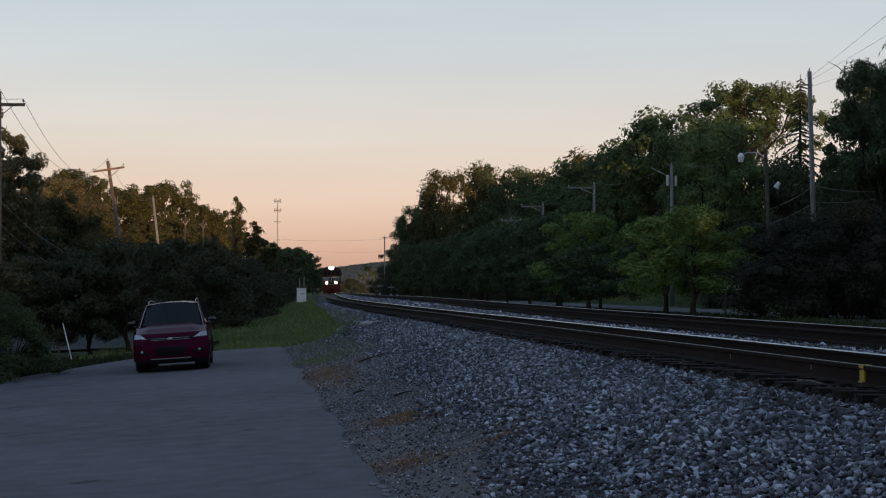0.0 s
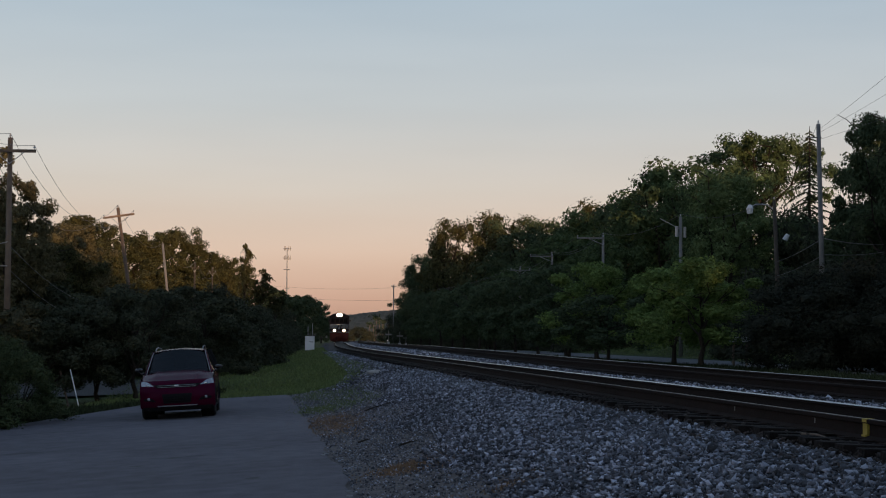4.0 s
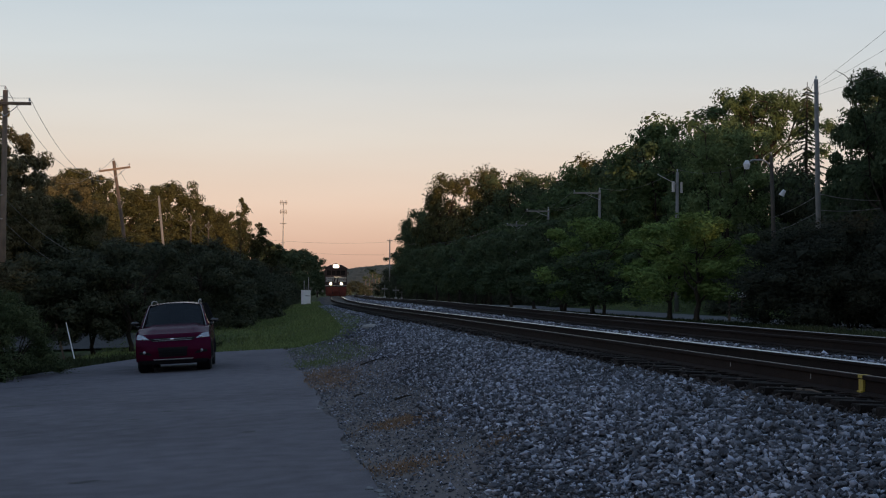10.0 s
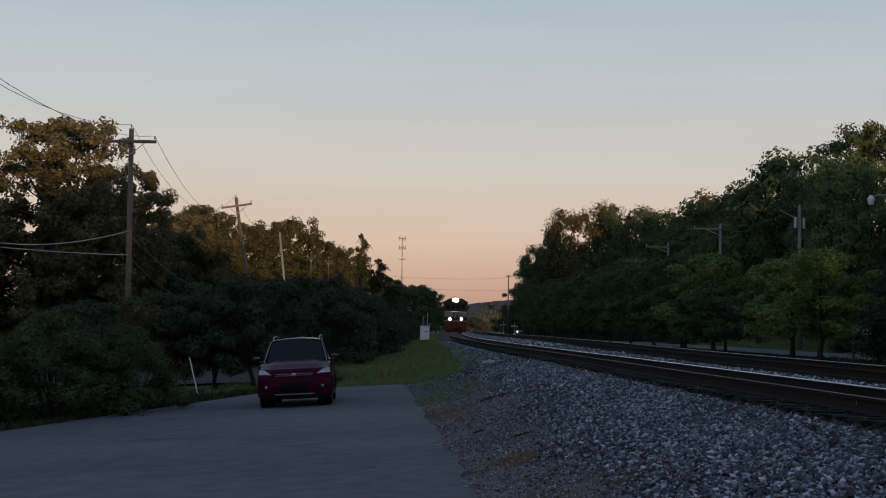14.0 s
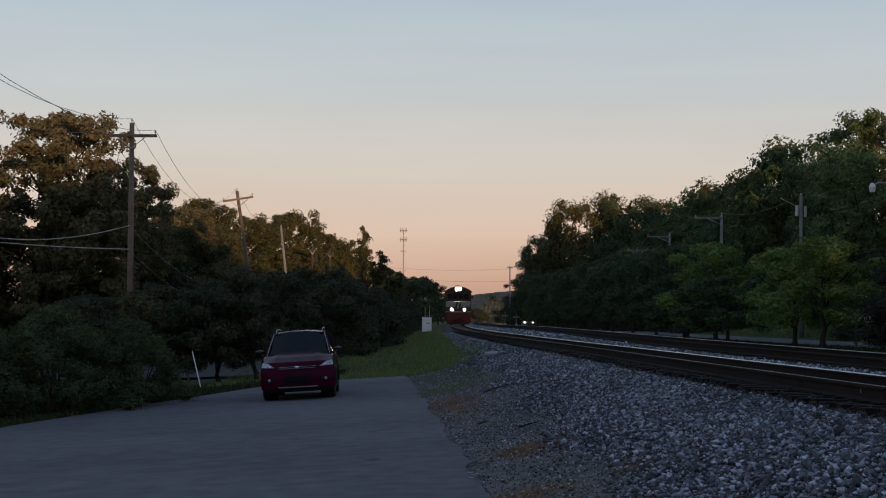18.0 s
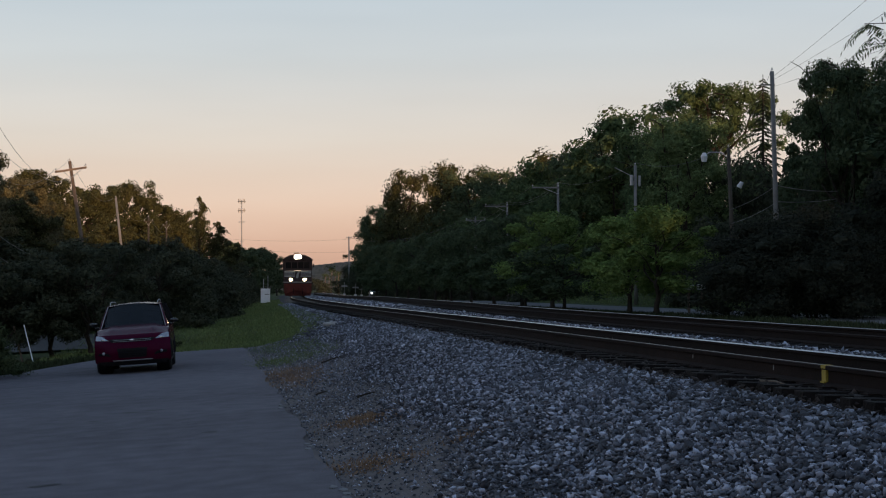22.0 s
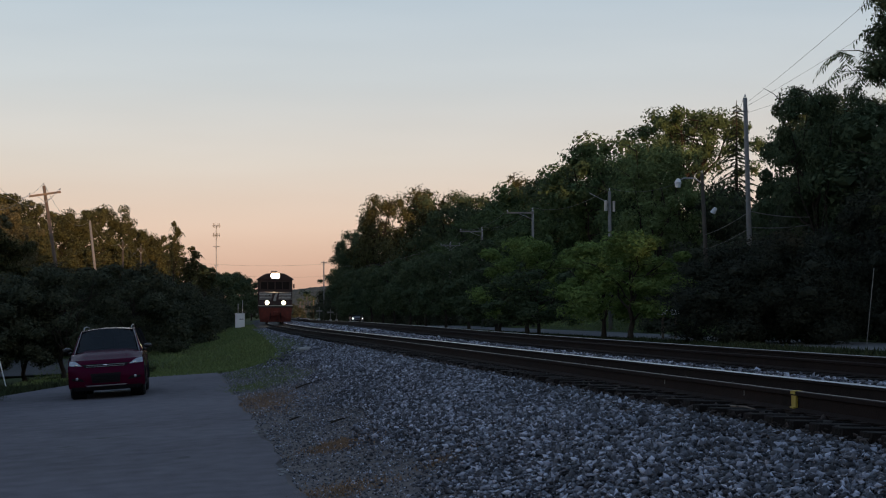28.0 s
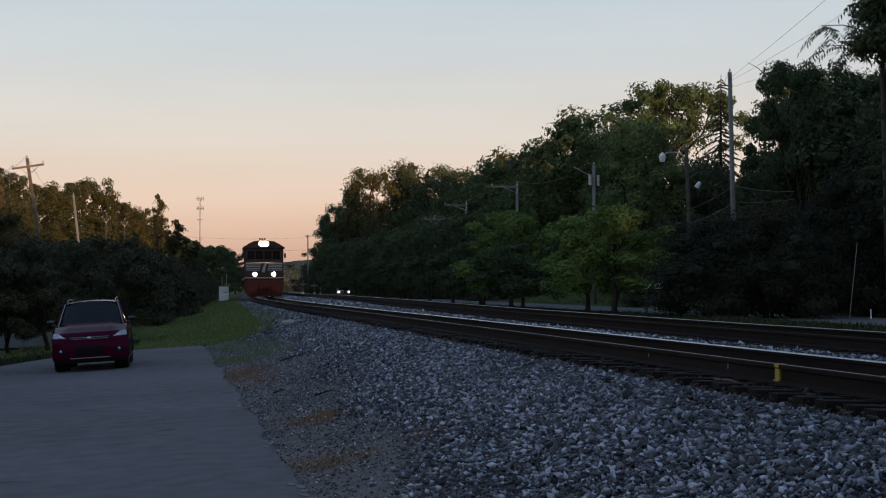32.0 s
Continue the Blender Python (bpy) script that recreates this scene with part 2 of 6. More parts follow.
def tube(bm, a, b, r0, r1=None, n=10, caps=True):
    """A tapered round bar from a to b."""
    a, b = Vector(a), Vector(b)
    r1 = r0 if r1 is None else r1
    q = (b - a).to_track_quat("Z", "Y").to_matrix().to_4x4()
    bmesh.ops.create_cone(bm, cap_ends=caps, segments=n, radius1=r0, radius2=r1, depth=(b - a).length,
                          matrix=Matrix.Translation((a + b) / 2) @ q)
    return bm


def sweep(name, pts, r, mat, parent=None, n=5):
    """A thin round line through points (wire, rail, branch)."""
    pts = [Vector(p) for p in pts]
    vs, fs = [], []
    for i, p in enumerate(pts):
        d = (pts[min(i + 1, len(pts) - 1)] - pts[max(i - 1, 0)]).normalized()
        u = d.orthogonal().normalized() if i == 0 else (u - d * u.dot(d)).normalized()
        w = d.cross(u)
        rr = r[i] if isinstance(r, list) else r
        vs += [p + (u * math.cos(k * 2 * math.pi / n) + w * math.sin(k * 2 * math.pi / n)) * rr for k in range(n)]
    for i in range(len(pts) - 1):
        for k in range(n):
            fs.append((i * n + k, i * n + (k + 1) % n, (i + 1) * n + (k + 1) % n, (i + 1) * n + k))
    return raw(name, [tuple(v) for v in vs], fs, mat, parent, True)


def empty(name, m=None):
    ob = new(name)
    if m:
        ob.matrix_basis = m
    return ob


def sag(a, b, drop, n=14):
    a, b = Vector(a), Vector(b)
    return [a.lerp(b, i / n) - Vector((0, 0, drop * 4 * (i / n) * (1 - i / n))) for i in range(n + 1)]


# ---- the lie of the land ----
def centre_np(y):
    """Middle of the near track: a wide curve."""
    y = np.asarray(y, float)
    return np.where(y < 330, 5.094 + 1.3e-4 * (y - 101.8) ** 2, 5.094 + 1.3e-4 * 228.2 ** 2 + 0.0593 * (y - 330)) + 0.55 * np.exp(-((y - 212) / 50) ** 2)


def centre(y):
    return float(centre_np(y))


def heading(y):
    """Degrees by which the track bears right of north."""
    return math.degrees(math.atan((centre(y + 0.5) - centre(y - 0.5))))


def dip_near(y):
    """How far the near track lies below its level beside the viewer."""
    return np.interp(y, [45, 80, 130, 170, 300, 430], [0, 0.05, 0.08, 0.08, 0.05, 0.05])


def lift_far(y):
    """How far the far track climbs above its level beside the viewer."""
    return np.interp(y, [30, 50, 80, 110, 150, 200], [0, 0.03, 0.12, 0.17, 0.10, 0])


def cant(y):
    """Half of the height of the outer rail over the inner one in the curve."""
    return float(np.interp(y, [0, 55, 80], [0.022, 0.02, 0.0]))


FAR = 3.90          # far track's middle from the near track's
BED = RAIL - 0.205  # top of the ties
SUB = BED - 0.05    # crushed stone between the ties


def foot(y):
    """Where the bank begins on the viewer's side."""
    return np.interp(y, [-60, 0, 13, 25, 54, 72, 100, 200, 400], [2.2, 1.3, 1.0, 0.8, 0.2, -0.6, -1.6, -2.0, 3.0])


def height(x, y, bank=True):
    """Height of the ground (arrays), with or without the lawn that climbs beyond the road."""
    x, y = np.asarray(x, float), np.asarray(y, float)
    c, f = centre_np(y), foot(y)
    top = c - 1.55
    fall = np.clip((82 - y) / 22, 0, 1)
    tilt = lambda q: (np.clip(q, -9, 1.5) * 0.06 + 0.0) * fall
    s = np.clip((x - f) / np.maximum(top - f, 0.5), 0, 1)
    low = tilt(np.minimum(x, f))
    z = low + (SUB - dip_near(y) - low) * (0.35 * s + 0.65 * s * s * (3 - 2 * s))
    up = np.clip((x - (c + 0.9)) / (FAR - 2.0), 0, 1)
    z = z + (dip_near(y) + lift_far(y)) * up * up * (3 - 2 * up)
    back = np.clip((x - (c + FAR + 1.7)) / 2.0, 0, 1)
    rise = np.clip((x - (c + FAR + 4.4)) / 3.0, 0, 1)
    z = z - (0.34 + dip_near(y) + lift_far(y)) * back * back * (3 - 2 * back) + 0.22 * rise
    z = z + np.interp(y, [40, 70], [0.10, 0.17]) * np.exp(-((x - c - FAR / 2) / 0.46) ** 2)
    dip = np.clip((x - 26) / 30, 0, 1)
    z = z + 2.0 * dip * dip - 0.42 * np.clip((y - 150) / 80, 0, 1) * rise
    if bank:
        z = z + 0.85 * np.clip((x - 23.6) / 7, 0, 1) * np.clip((y - 70) / 14, 0, 1) * np.clip((175 - y) / 25, 0, 1)
    return z


def ground_mesh():
    xs = np.concatenate([[-1500, -600, -250, -120, -70, -45], np.arange(-32, -8, 2.0), np.arange(-8, 20, 0.45), np.arange(20, 60, 3.0), [70, 90, 130, 250, 600, 1500]])
    ys = np.concatenate([[-900, -300, -120, -60, -30], np.arange(-14, 8, 2.0), np.arange(8, 70, 0.8), np.arange(70, 220, 3.0), np.arange(220, 480, 12.0), [520, 620, 800, 1100, 1600, 2600]])
    X, Y = np.meshgrid(xs, ys)
    Z = height(X, Y) - 0.03
    v = np.stack([X.ravel(), Y.ravel(), Z.ravel()], 1)
    n, k = len(ys), len(xs)
    i = (np.arange(n - 1)[:, None] * k + np.arange(k - 1)[None]).ravel()
    return v, np.stack([i, i + 1, i + k + 1, i + k], 1)


gv, gf = ground_mesh()
tagged(raw("ground", gv, gf, M["grass_ground"], smooth=True), "dark mown grass on gently banked earth", "ground", kind="structure")


def strip(name, left, right, ys, mat, label, category, lift=0.004, cols=8, rough=0.0, seed=1):
    """A sheet on the land between two edges given as functions of y."""
    rng = np.random.default_rng(seed)
    v, f = [], []
    for y in ys:
        a, b = float(left(y)), float(right(y))
        for c in range(cols + 1):
            x = a + (b - a) * c / cols
            if c in (0, cols):
                x += rng.normal(0, rough)
            v.append((x, y, float(height(x, y)) + lift))
    for r in range(len(ys) - 1):
        for c in range(cols):
            i = r * (cols + 1) + c
            f.append((i, i + 1, i + cols + 2, i + cols + 1))
    ob = raw(name, v, f, mat, smooth=True)
    return tagged(ob, label, category, kind="structure")


# pavement the viewer stands on: a driveway that ends at the grass
def pave_left(y):
    return np.interp(y, [-60, 10, 36.8, 45.6, 51.7, 54.5, 56.5], [-16, -13, -8.7, -6.2, -4.5, -3.2, -2.1])


def pave_right(y):
    return foot(y) - 0.05 + 0.05 * math.sin(y * 0.9) + 0.03 * math.sin(y * 2.7)


strip("pavement", pave_left, pave_right, list(np.arange(-60, 8, 4.0)) + list(np.arange(8, 56.0, 0.6)), M["asphalt"],
      "worn dark grey asphalt driveway with cracked edges", "pavement", lift=0.012, cols=12, rough=0.012)
strip("dirt_verge", lambda y: pave_right(y) - 0.35, lambda y: foot(y) + 2.5 + np.interp(y, [9, 14, 22, 30, 38, 50], [0.0, 0.10, 0.38, 0.68, 0.95, 1.2]) + 0.25 * math.sin(y * 0.7) + 0.2 * math.sin(y * 1.9),
      list(np.arange(-10, 56, 0.5)), M["dirt"], "bare brown dirt verge beside the asphalt", "verge", lift=-0.012, cols=8, rough=0.05)
# dark sheet that shows as shade between the loose stones
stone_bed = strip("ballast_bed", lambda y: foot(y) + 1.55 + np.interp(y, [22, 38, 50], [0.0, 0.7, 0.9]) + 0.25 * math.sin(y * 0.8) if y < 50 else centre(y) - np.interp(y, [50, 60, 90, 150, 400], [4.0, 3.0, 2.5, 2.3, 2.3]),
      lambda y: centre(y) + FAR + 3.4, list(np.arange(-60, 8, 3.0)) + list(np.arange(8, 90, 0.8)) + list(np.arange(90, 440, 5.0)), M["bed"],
      "stone bed under the tracks, darkened as shade between the stones", "ballast", lift=0.0, cols=30, rough=0.30)
for off in (0.0, FAR):
    strip("ballast_bed", lambda y, o=off: centre(y) + o - 1.45, lambda y, o=off: centre(y) + o + 1.35, list(np.arange(-60, 8, 3.0)) + list(np.arange(8, 90, 0.8)) + list(np.arange(90, 440, 5.0)), M["oily"],
          "oil-stained dark stone bed between the ties", "ballast", lift=0.006, cols=6, rough=0.08)
strip("ballast_bed", lambda y: centre(y) + 0.95, lambda y: centre(y) + FAR - 1.0, list(np.arange(58, 110, 2.0)) + list(np.arange(110, 300, 5.0)), M["gap_bed"],
      "pale crushed stone bed between the two tracks", "ballast", lift=0.014, cols=8, rough=0.1)
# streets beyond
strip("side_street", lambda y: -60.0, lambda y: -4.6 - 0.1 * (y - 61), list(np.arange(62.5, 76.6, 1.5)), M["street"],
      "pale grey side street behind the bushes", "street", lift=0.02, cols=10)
strip("road", lambda y: np.interp(y, [-60, 250, 420], [18.6, 18.2, 22]), lambda y: np.interp(y, [-60, 250, 420], [23.4, 23.0, 27]), list(np.arange(-60, 430, 8.0)), M["road"],
      "pale grey two lane road beyond the tracks", "road", lift=0.03, cols=4)


# ---- crushed stone ----
def rocks(n, place, size, seed):
    """n angular stones: an octahedron with uneven corners, turned at random. place gives x, y, z arrays."""
    rng = np.random.default_rng(seed)
    base = np.array([(1, 0, 0), (0, 1, 0), (-1, 0, 0), (0, -1, 0), (0, 0, 1), (0, 0, -1)], float)
    tri = np.array([(0, 1, 4), (1, 2, 4), (2, 3, 4), (3, 0, 4), (1, 0, 5), (2, 1, 5), (3, 2, 5), (0, 3, 5)])
    q = rng.normal(size=(n, 4)) * np.array([1.0, 0.30, 0.30, 1.0])
    q /= np.linalg.norm(q, axis=1)[:, None]
    w, x, y, z = q.T
    R = np.stack([1 - 2 * (y * y + z * z), 2 * (x * y - z * w), 2 * (x * z + y * w), 2 * (x * y + z * w), 1 - 2 * (x * x + z * z), 2 * (y * z - x * w),
                  2 * (x * z - y * w), 2 * (y * z + x * w), 1 - 2 * (x * x + y * y)], -1).reshape(n, 3, 3)
    p = base[None] * rng.uniform(0.55, 1.15, (n, 6, 1)) + rng.normal(0, 0.16, (n, 6, 3))
    p = p * (size(rng, n)[:, None, None]) * rng.uniform(0.7, 1.25, (n, 1, 3)) * np.array([1.15, 1.15, 0.62])
    p = np.einsum("nij,nkj->nki", R, p) + np.stack(place(rng, n), -1)[:, None, :]
    f = (tri[None] + (np.arange(n) * 6)[:, None, None]).reshape(-1, 3)
    return p.reshape(-1, 3), f


def fast_mesh(name, v, f, mat, parent=None):
    """Mesh from arrays with equal-sided faces."""
    if isinstance(f, list):
        return raw(name, v, f, mat, parent)
    me = bpy.data.meshes.new(name)
    k = f.shape[1]
    me.vertices.add(len(v))
    me.vertices.foreach_set("co", np.ascontiguousarray(v, np.float32).ravel())
    me.loops.add(f.size)
    me.loops.foreach_set("vertex_index", np.ascontiguousarray(f, np.int32).ravel())
    me.polygons.add(len(f))
    me.polygons.foreach_set("loop_start", np.arange(0, f.size, k, dtype=np.int32))
    me.update(calc_edges=True)
    ob = finish(new(name, me), mat)
    if parent:
        ob.parent = parent
    return ob


def shoulder(y0, y1, lo=0.0, hi=1.0):
    """Places on the bank between its foot (0) and the ends of the ties (1)."""
    def place(rng, n):
        y = rng.uniform(y0, y1, n)
        f, c = foot(y), centre_np(y)
        edge = np.where(y < 50, f + 0.75 + np.interp(y, [9, 14, 22, 30, 38, 50], [0.0, 0.10, 0.38, 0.68, 0.95, 1.2]) + np.abs(rng.normal(0, 0.75, n)) + 0.25 * np.sin(y * 0.8), c - np.interp(y, [50, 60, 90, 150], [4.0, 3.0, 2.5, 2.3]))
        u = lo + (hi - lo) * rng.uniform(0, 1, n) + rng.normal(0, 0.05, n)
        x = edge + (c - 1.5 - edge) * np.clip(u, 0, 1.0 + 0.04 * rng.normal(0, 1, n))
        return x, y, height(x, y) + rng.uniform(-0.012, 0.050, n)
    return place


def between(y0, y1):
    def place(rng, n):
        y = rng.uniform(y0, y1, n)
        x = centre_np(y) + FAR / 2 + np.clip(rng.normal(0, 0.5, n), -0.9, 0.9)
        return x, y, height(x, y) + rng.uniform(0.0, 0.05, n)
    return place


def crib(y0, y1, off):
    def place(rng, n):
        y = rng.uniform(y0, y1, n)
        x = centre_np(y) + off + rng.uniform(-1.85, 1.2, n)
        return x, y, RAIL - 0.195 - dip_near(y) + rng.uniform(-0.04, 0.022, n) - 0.10 * np.clip(-1.15 - (x - centre_np(y) - off), 0, 1)
    return place


def scattered(y0, y1):
    def place(rng, n):
        y = rng.uniform(y0, y1, n)
        x = foot(y) + np.abs(rng.normal(1.4, 0.9, n)) - 0.03
        return x, y, height(x, y) + rng.uniform(-0.012, 0.006, n)
    return place


def grade(a, b):
    return lambda rng, n: rng.uniform(a, b, n) * rng.choice([0.75, 1, 1.25], n, p=[0.3, 0.5, 0.2])


CRUSHED = "loose blue-grey crushed stone ballast"
for kind, n, where, a, b, seed, label in (
        ("stone", 4000, shoulder(-8, 5), 0.022, 0.038, 8, CRUSHED), ("stone", 7000, shoulder(5, 9), 0.019, 0.034, 7, CRUSHED),
        ("stone", 17000, shoulder(9, 26, 0.0, 0.66), 0.019, 0.041, 1, CRUSHED), ("stone_dim", 15000, shoulder(9, 26, 0.5, 1.0), 0.020, 0.041, 11, "darker crushed stone high on the bank"),
        ("stone", 6000, shoulder(26, 50, 0.0, 0.66), 0.021, 0.041, 2, CRUSHED), ("stone_dim", 7000, shoulder(26, 50, 0.0, 0.66), 0.019, 0.038, 17, CRUSHED), ("stone_dim", 12000, shoulder(26, 50, 0.5, 1.0), 0.023, 0.043, 12, "darker crushed stone high on the bank"),
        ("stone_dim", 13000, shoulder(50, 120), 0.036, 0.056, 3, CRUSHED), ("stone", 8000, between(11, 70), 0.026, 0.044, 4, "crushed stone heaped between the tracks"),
        ("stone", 7000, between(70, 190), 0.05, 0.085, 14, "crushed stone heaped between the tracks"), ("oily_stone", 21000, crib(9, 55, 0), 0.020, 0.040, 5, "dark oil-stained stones between the ties"),
        ("stone", 15000, shoulder(9, 50, -0.12, 0.55), 0.011, 0.023, 15, "small stones between the larger ballast"),
        ("stone_dim", 24000, scattered(9, 55), 0.008, 0.022, 16, "small stones strewn over the dirt"),
        ("stone", 12000, scattered(9, 55), 0.007, 0.020, 6, "small stones strewn over the dirt")):
    v, f = rocks(n, where, grade(a, b), seed)
    tagged(fast_mesh("ballast_stones", v, f, M[kind]), label, "ballast", kind="stuff")


# ---- tracks ----
def rail_mesh(name, off, y0, y1, step, parent, head, top):
    prof = [(-0.076, -0.186), (-0.076, -0.175), (-0.012, -0.150), (-0.009, -0.050), (-0.036, -0.040), (-0.038, -0.009), (-0.028, 0.0),
            (0.028, 0.0), (0.038, -0.008), (0.036, -0.040), (0.009, -0.050), (0.012, -0.150), (0.076, -0.175), (0.076, -0.186)]
    ys = np.arange(y0, y1 + step / 2, step)
    v, f, k = [], [], len(prof)
    for y in ys:
        c = centre(y) + off
        v += [(c + px, y, top(y) + pz) for px, pz in prof]
    for r in range(len(ys) - 1):
        f += [(r * k + i, r * k + (i + 1) % k, (r + 1) * k + (i + 1) % k, (r + 1) * k + i) for i in range(k)]
    ob = raw(name, v, f, M["rust"], parent)
    ob.data.materials.append(head)
    for i, p in enumerate(ob.data.polygons):
        if i % k in ((6,) if head is M["rail_worn"] else (5, 6, 7)):
            p.material_index = 1
    return ob


def track(name, off, label, heads, tie_to, top, tilt):
    t = tagged(empty(name), label, "railway track", group="railway tracks", kind="structure")
    for s, h in zip((-0.755, 0.755), heads):
        rail_mesh("rail", off + s, -60, 430, 3.0, t, h, lambda y, s=s: top(y) - tilt(y) * s / 0.755)
    rng = random.Random(4)
    bm = box(bmesh.new(), -1.3, 1.3, -0.115, 0.115, -0.17, 0.0, 0.012)
    first = part("tie", bm, M["tie"], t)
    plate = part("tie_plate", box(bmesh.new(), -0.18, 0.18, -0.09, 0.09, 0.0, 0.012), M["rust"], t)
    laid = 0
    y, n = 9.0, 0
    while y < tie_to:
        ob = first if n == 0 else new("tie", first.data)
        ob.parent = t
        roll = math.degrees(math.atan(tilt(y) / 0.755))
        ob.matrix_basis = pose(centre(y) + off + rng.uniform(-0.05, 0.05), y, top(y) - 0.190 + rng.uniform(-0.006, 0.004), 0, roll + rng.uniform(-0.4, 0.4), -heading(y) + rng.uniform(-1, 1))
        if y < 45:
            for s in (-0.755, 0.755):
                p = plate if laid == 0 else new("tie_plate", plate.data)
                p.parent = t
                p.matrix_basis = pose(centre(y) + off + s, y, top(y) - tilt(y) * s / 0.755 - 0.192, 0, roll, -heading(y))
                laid += 1
        y += 0.495 + rng.uniform(-0.02, 0.02)
        n += 1
    return t


near_track = track("railway_track", 0.0, "near railway track, rusty steel rails on dark wooden ties", (M["rail_worn"], M["rail_head"]), 125, lambda y: RAIL - float(dip_near(y)), cant)
far_track = track("railway_track", FAR, "far railway track, rusty steel rails on dark wooden ties", (M["rust"], M["rail_dull"]), 90, lambda y: RAIL + 0.03 + float(lift_far(y)), lambda y: 0.0)


# ---- trees ----
def limb(v, f, pts, radii, n=6):
    """Adds a tapered crooked branch to lists of corners and faces."""
    base = len(v)
    u = Vector((1, 0, 0))
    for i, p in enumerate(pts):
        d = (pts[min(i + 1, len(pts) - 1)] - pts[max(i - 1, 0)]).normalized()
        u = (u - d * u.dot(d))
        u = u.normalized() if u.length > 1e-4 else d.orthogonal().normalized()
        w = d.cross(u)
        v += [tuple(p + (u * math.cos(k * 2 * math.pi / n) + w * math.sin(k * 2 * math.pi / n)) * radii[i]) for k in range(n)]
    for i in range(len(pts) - 1):
        f += [(base + i * n + k, base + i * n + (k + 1) % n, base + (i + 1) * n + (k + 1) % n, base + (i + 1) * n + k) for k in range(n)]


def crooked(rng, a, b, bend, n=5):
    pts = []
    for i in range(n + 1):
        p = a.lerp(b, i / n)
        if 0 < i:
            p = p + Vector((rng.gauss(0, bend), rng.gauss(0, bend), rng.gauss(0, bend * 0.6)))
        pts.append(p)
    return pts


def ball():
    """Corners and faces of a round lump to shape boughs from."""
    bm = bmesh.new()
    bmesh.ops.create_icosphere(bm, subdivisions=1, radius=1)
    v = np.array([tuple(a.co) for a in bm.verts])
    f = np.array([[a.index for a in q.verts] for q in bm.faces])
    bm.free()
    return v, f


LUMP = ball()


def wobble(d, c):
    """Uneven swelling of a bough about c in the directions d."""
    return 1 + 0.22 * np.sin(5 * d[:, :1] + c[:, :1] * 3) * np.sin(4 * d[:, 1:2] + c[:, 1:2] * 2)


def boughs(centres, radii, per, size, seed, core=0.36):
    """Pointed leaves on the outside of boughs, thickest on top, with stray leaves, and the close inner foliage as knobbly lumps."""
    rng = np.random.default_rng(seed)
    n = len(centres) * per
    c = np.repeat(np.asarray(centres, float), per, axis=0)
    r = np.repeat(np.asarray(radii, float), per)[:, None]
    d = rng.normal(size=(n, 3)) + np.array([0, 0, 0.25])
    d /= np.linalg.norm(d, axis=1)[:, None]
    q = rng.uniform(0, 1, (n, 1))
    k = np.where(q < 0.68, rng.uniform(0.74, 1.0, (n, 1)), np.where(q < 0.97, rng.uniform(0.30, 0.8, (n, 1)), rng.uniform(1.0, 1.10, (n, 1))))
    c = c + d * r * k * wobble(d, c) * np.array([1, 1, 0.78])
    nrm = d + rng.normal(0, 0.45, (n, 3)) + np.array([0, 0, 0.25])
    nrm /= np.linalg.norm(nrm, axis=1)[:, None]
    t = np.cross(nrm, rng.normal(size=(n, 3)))
    t /= np.linalg.norm(t, axis=1)[:, None]
    b = np.cross(nrm, t)
    s = size * rng.uniform(0.6, 1.3, (n, 1))
    v = np.stack([c - t * s * 0.55, c + t * s * 0.5 - b * s * 0.30, c + t * s * 0.4 + b * s * 0.40 + nrm * s * 0.1], 1).reshape(-1, 3)
    f = np.arange(n * 3).reshape(n, 3)
    if not core:
        return v, f
    lv, lf = LUMP
    vs, fs = [v], [tuple(a) for a in f]
    for i, (p, rr) in enumerate(zip(centres, radii)):
        p = np.asarray(p, float)[None, :]
        w = lv * rr * core * wobble(lv, np.repeat(p, len(lv), 0)) * rng.uniform(0.6, 1.3, (len(lv), 1)) * np.array([1, 1, 0.78])
        fs += [tuple(a) for a in lf + n * 3 + i * len(lv)]
        vs.append(p + w)
    return np.concatenate(vs), fs


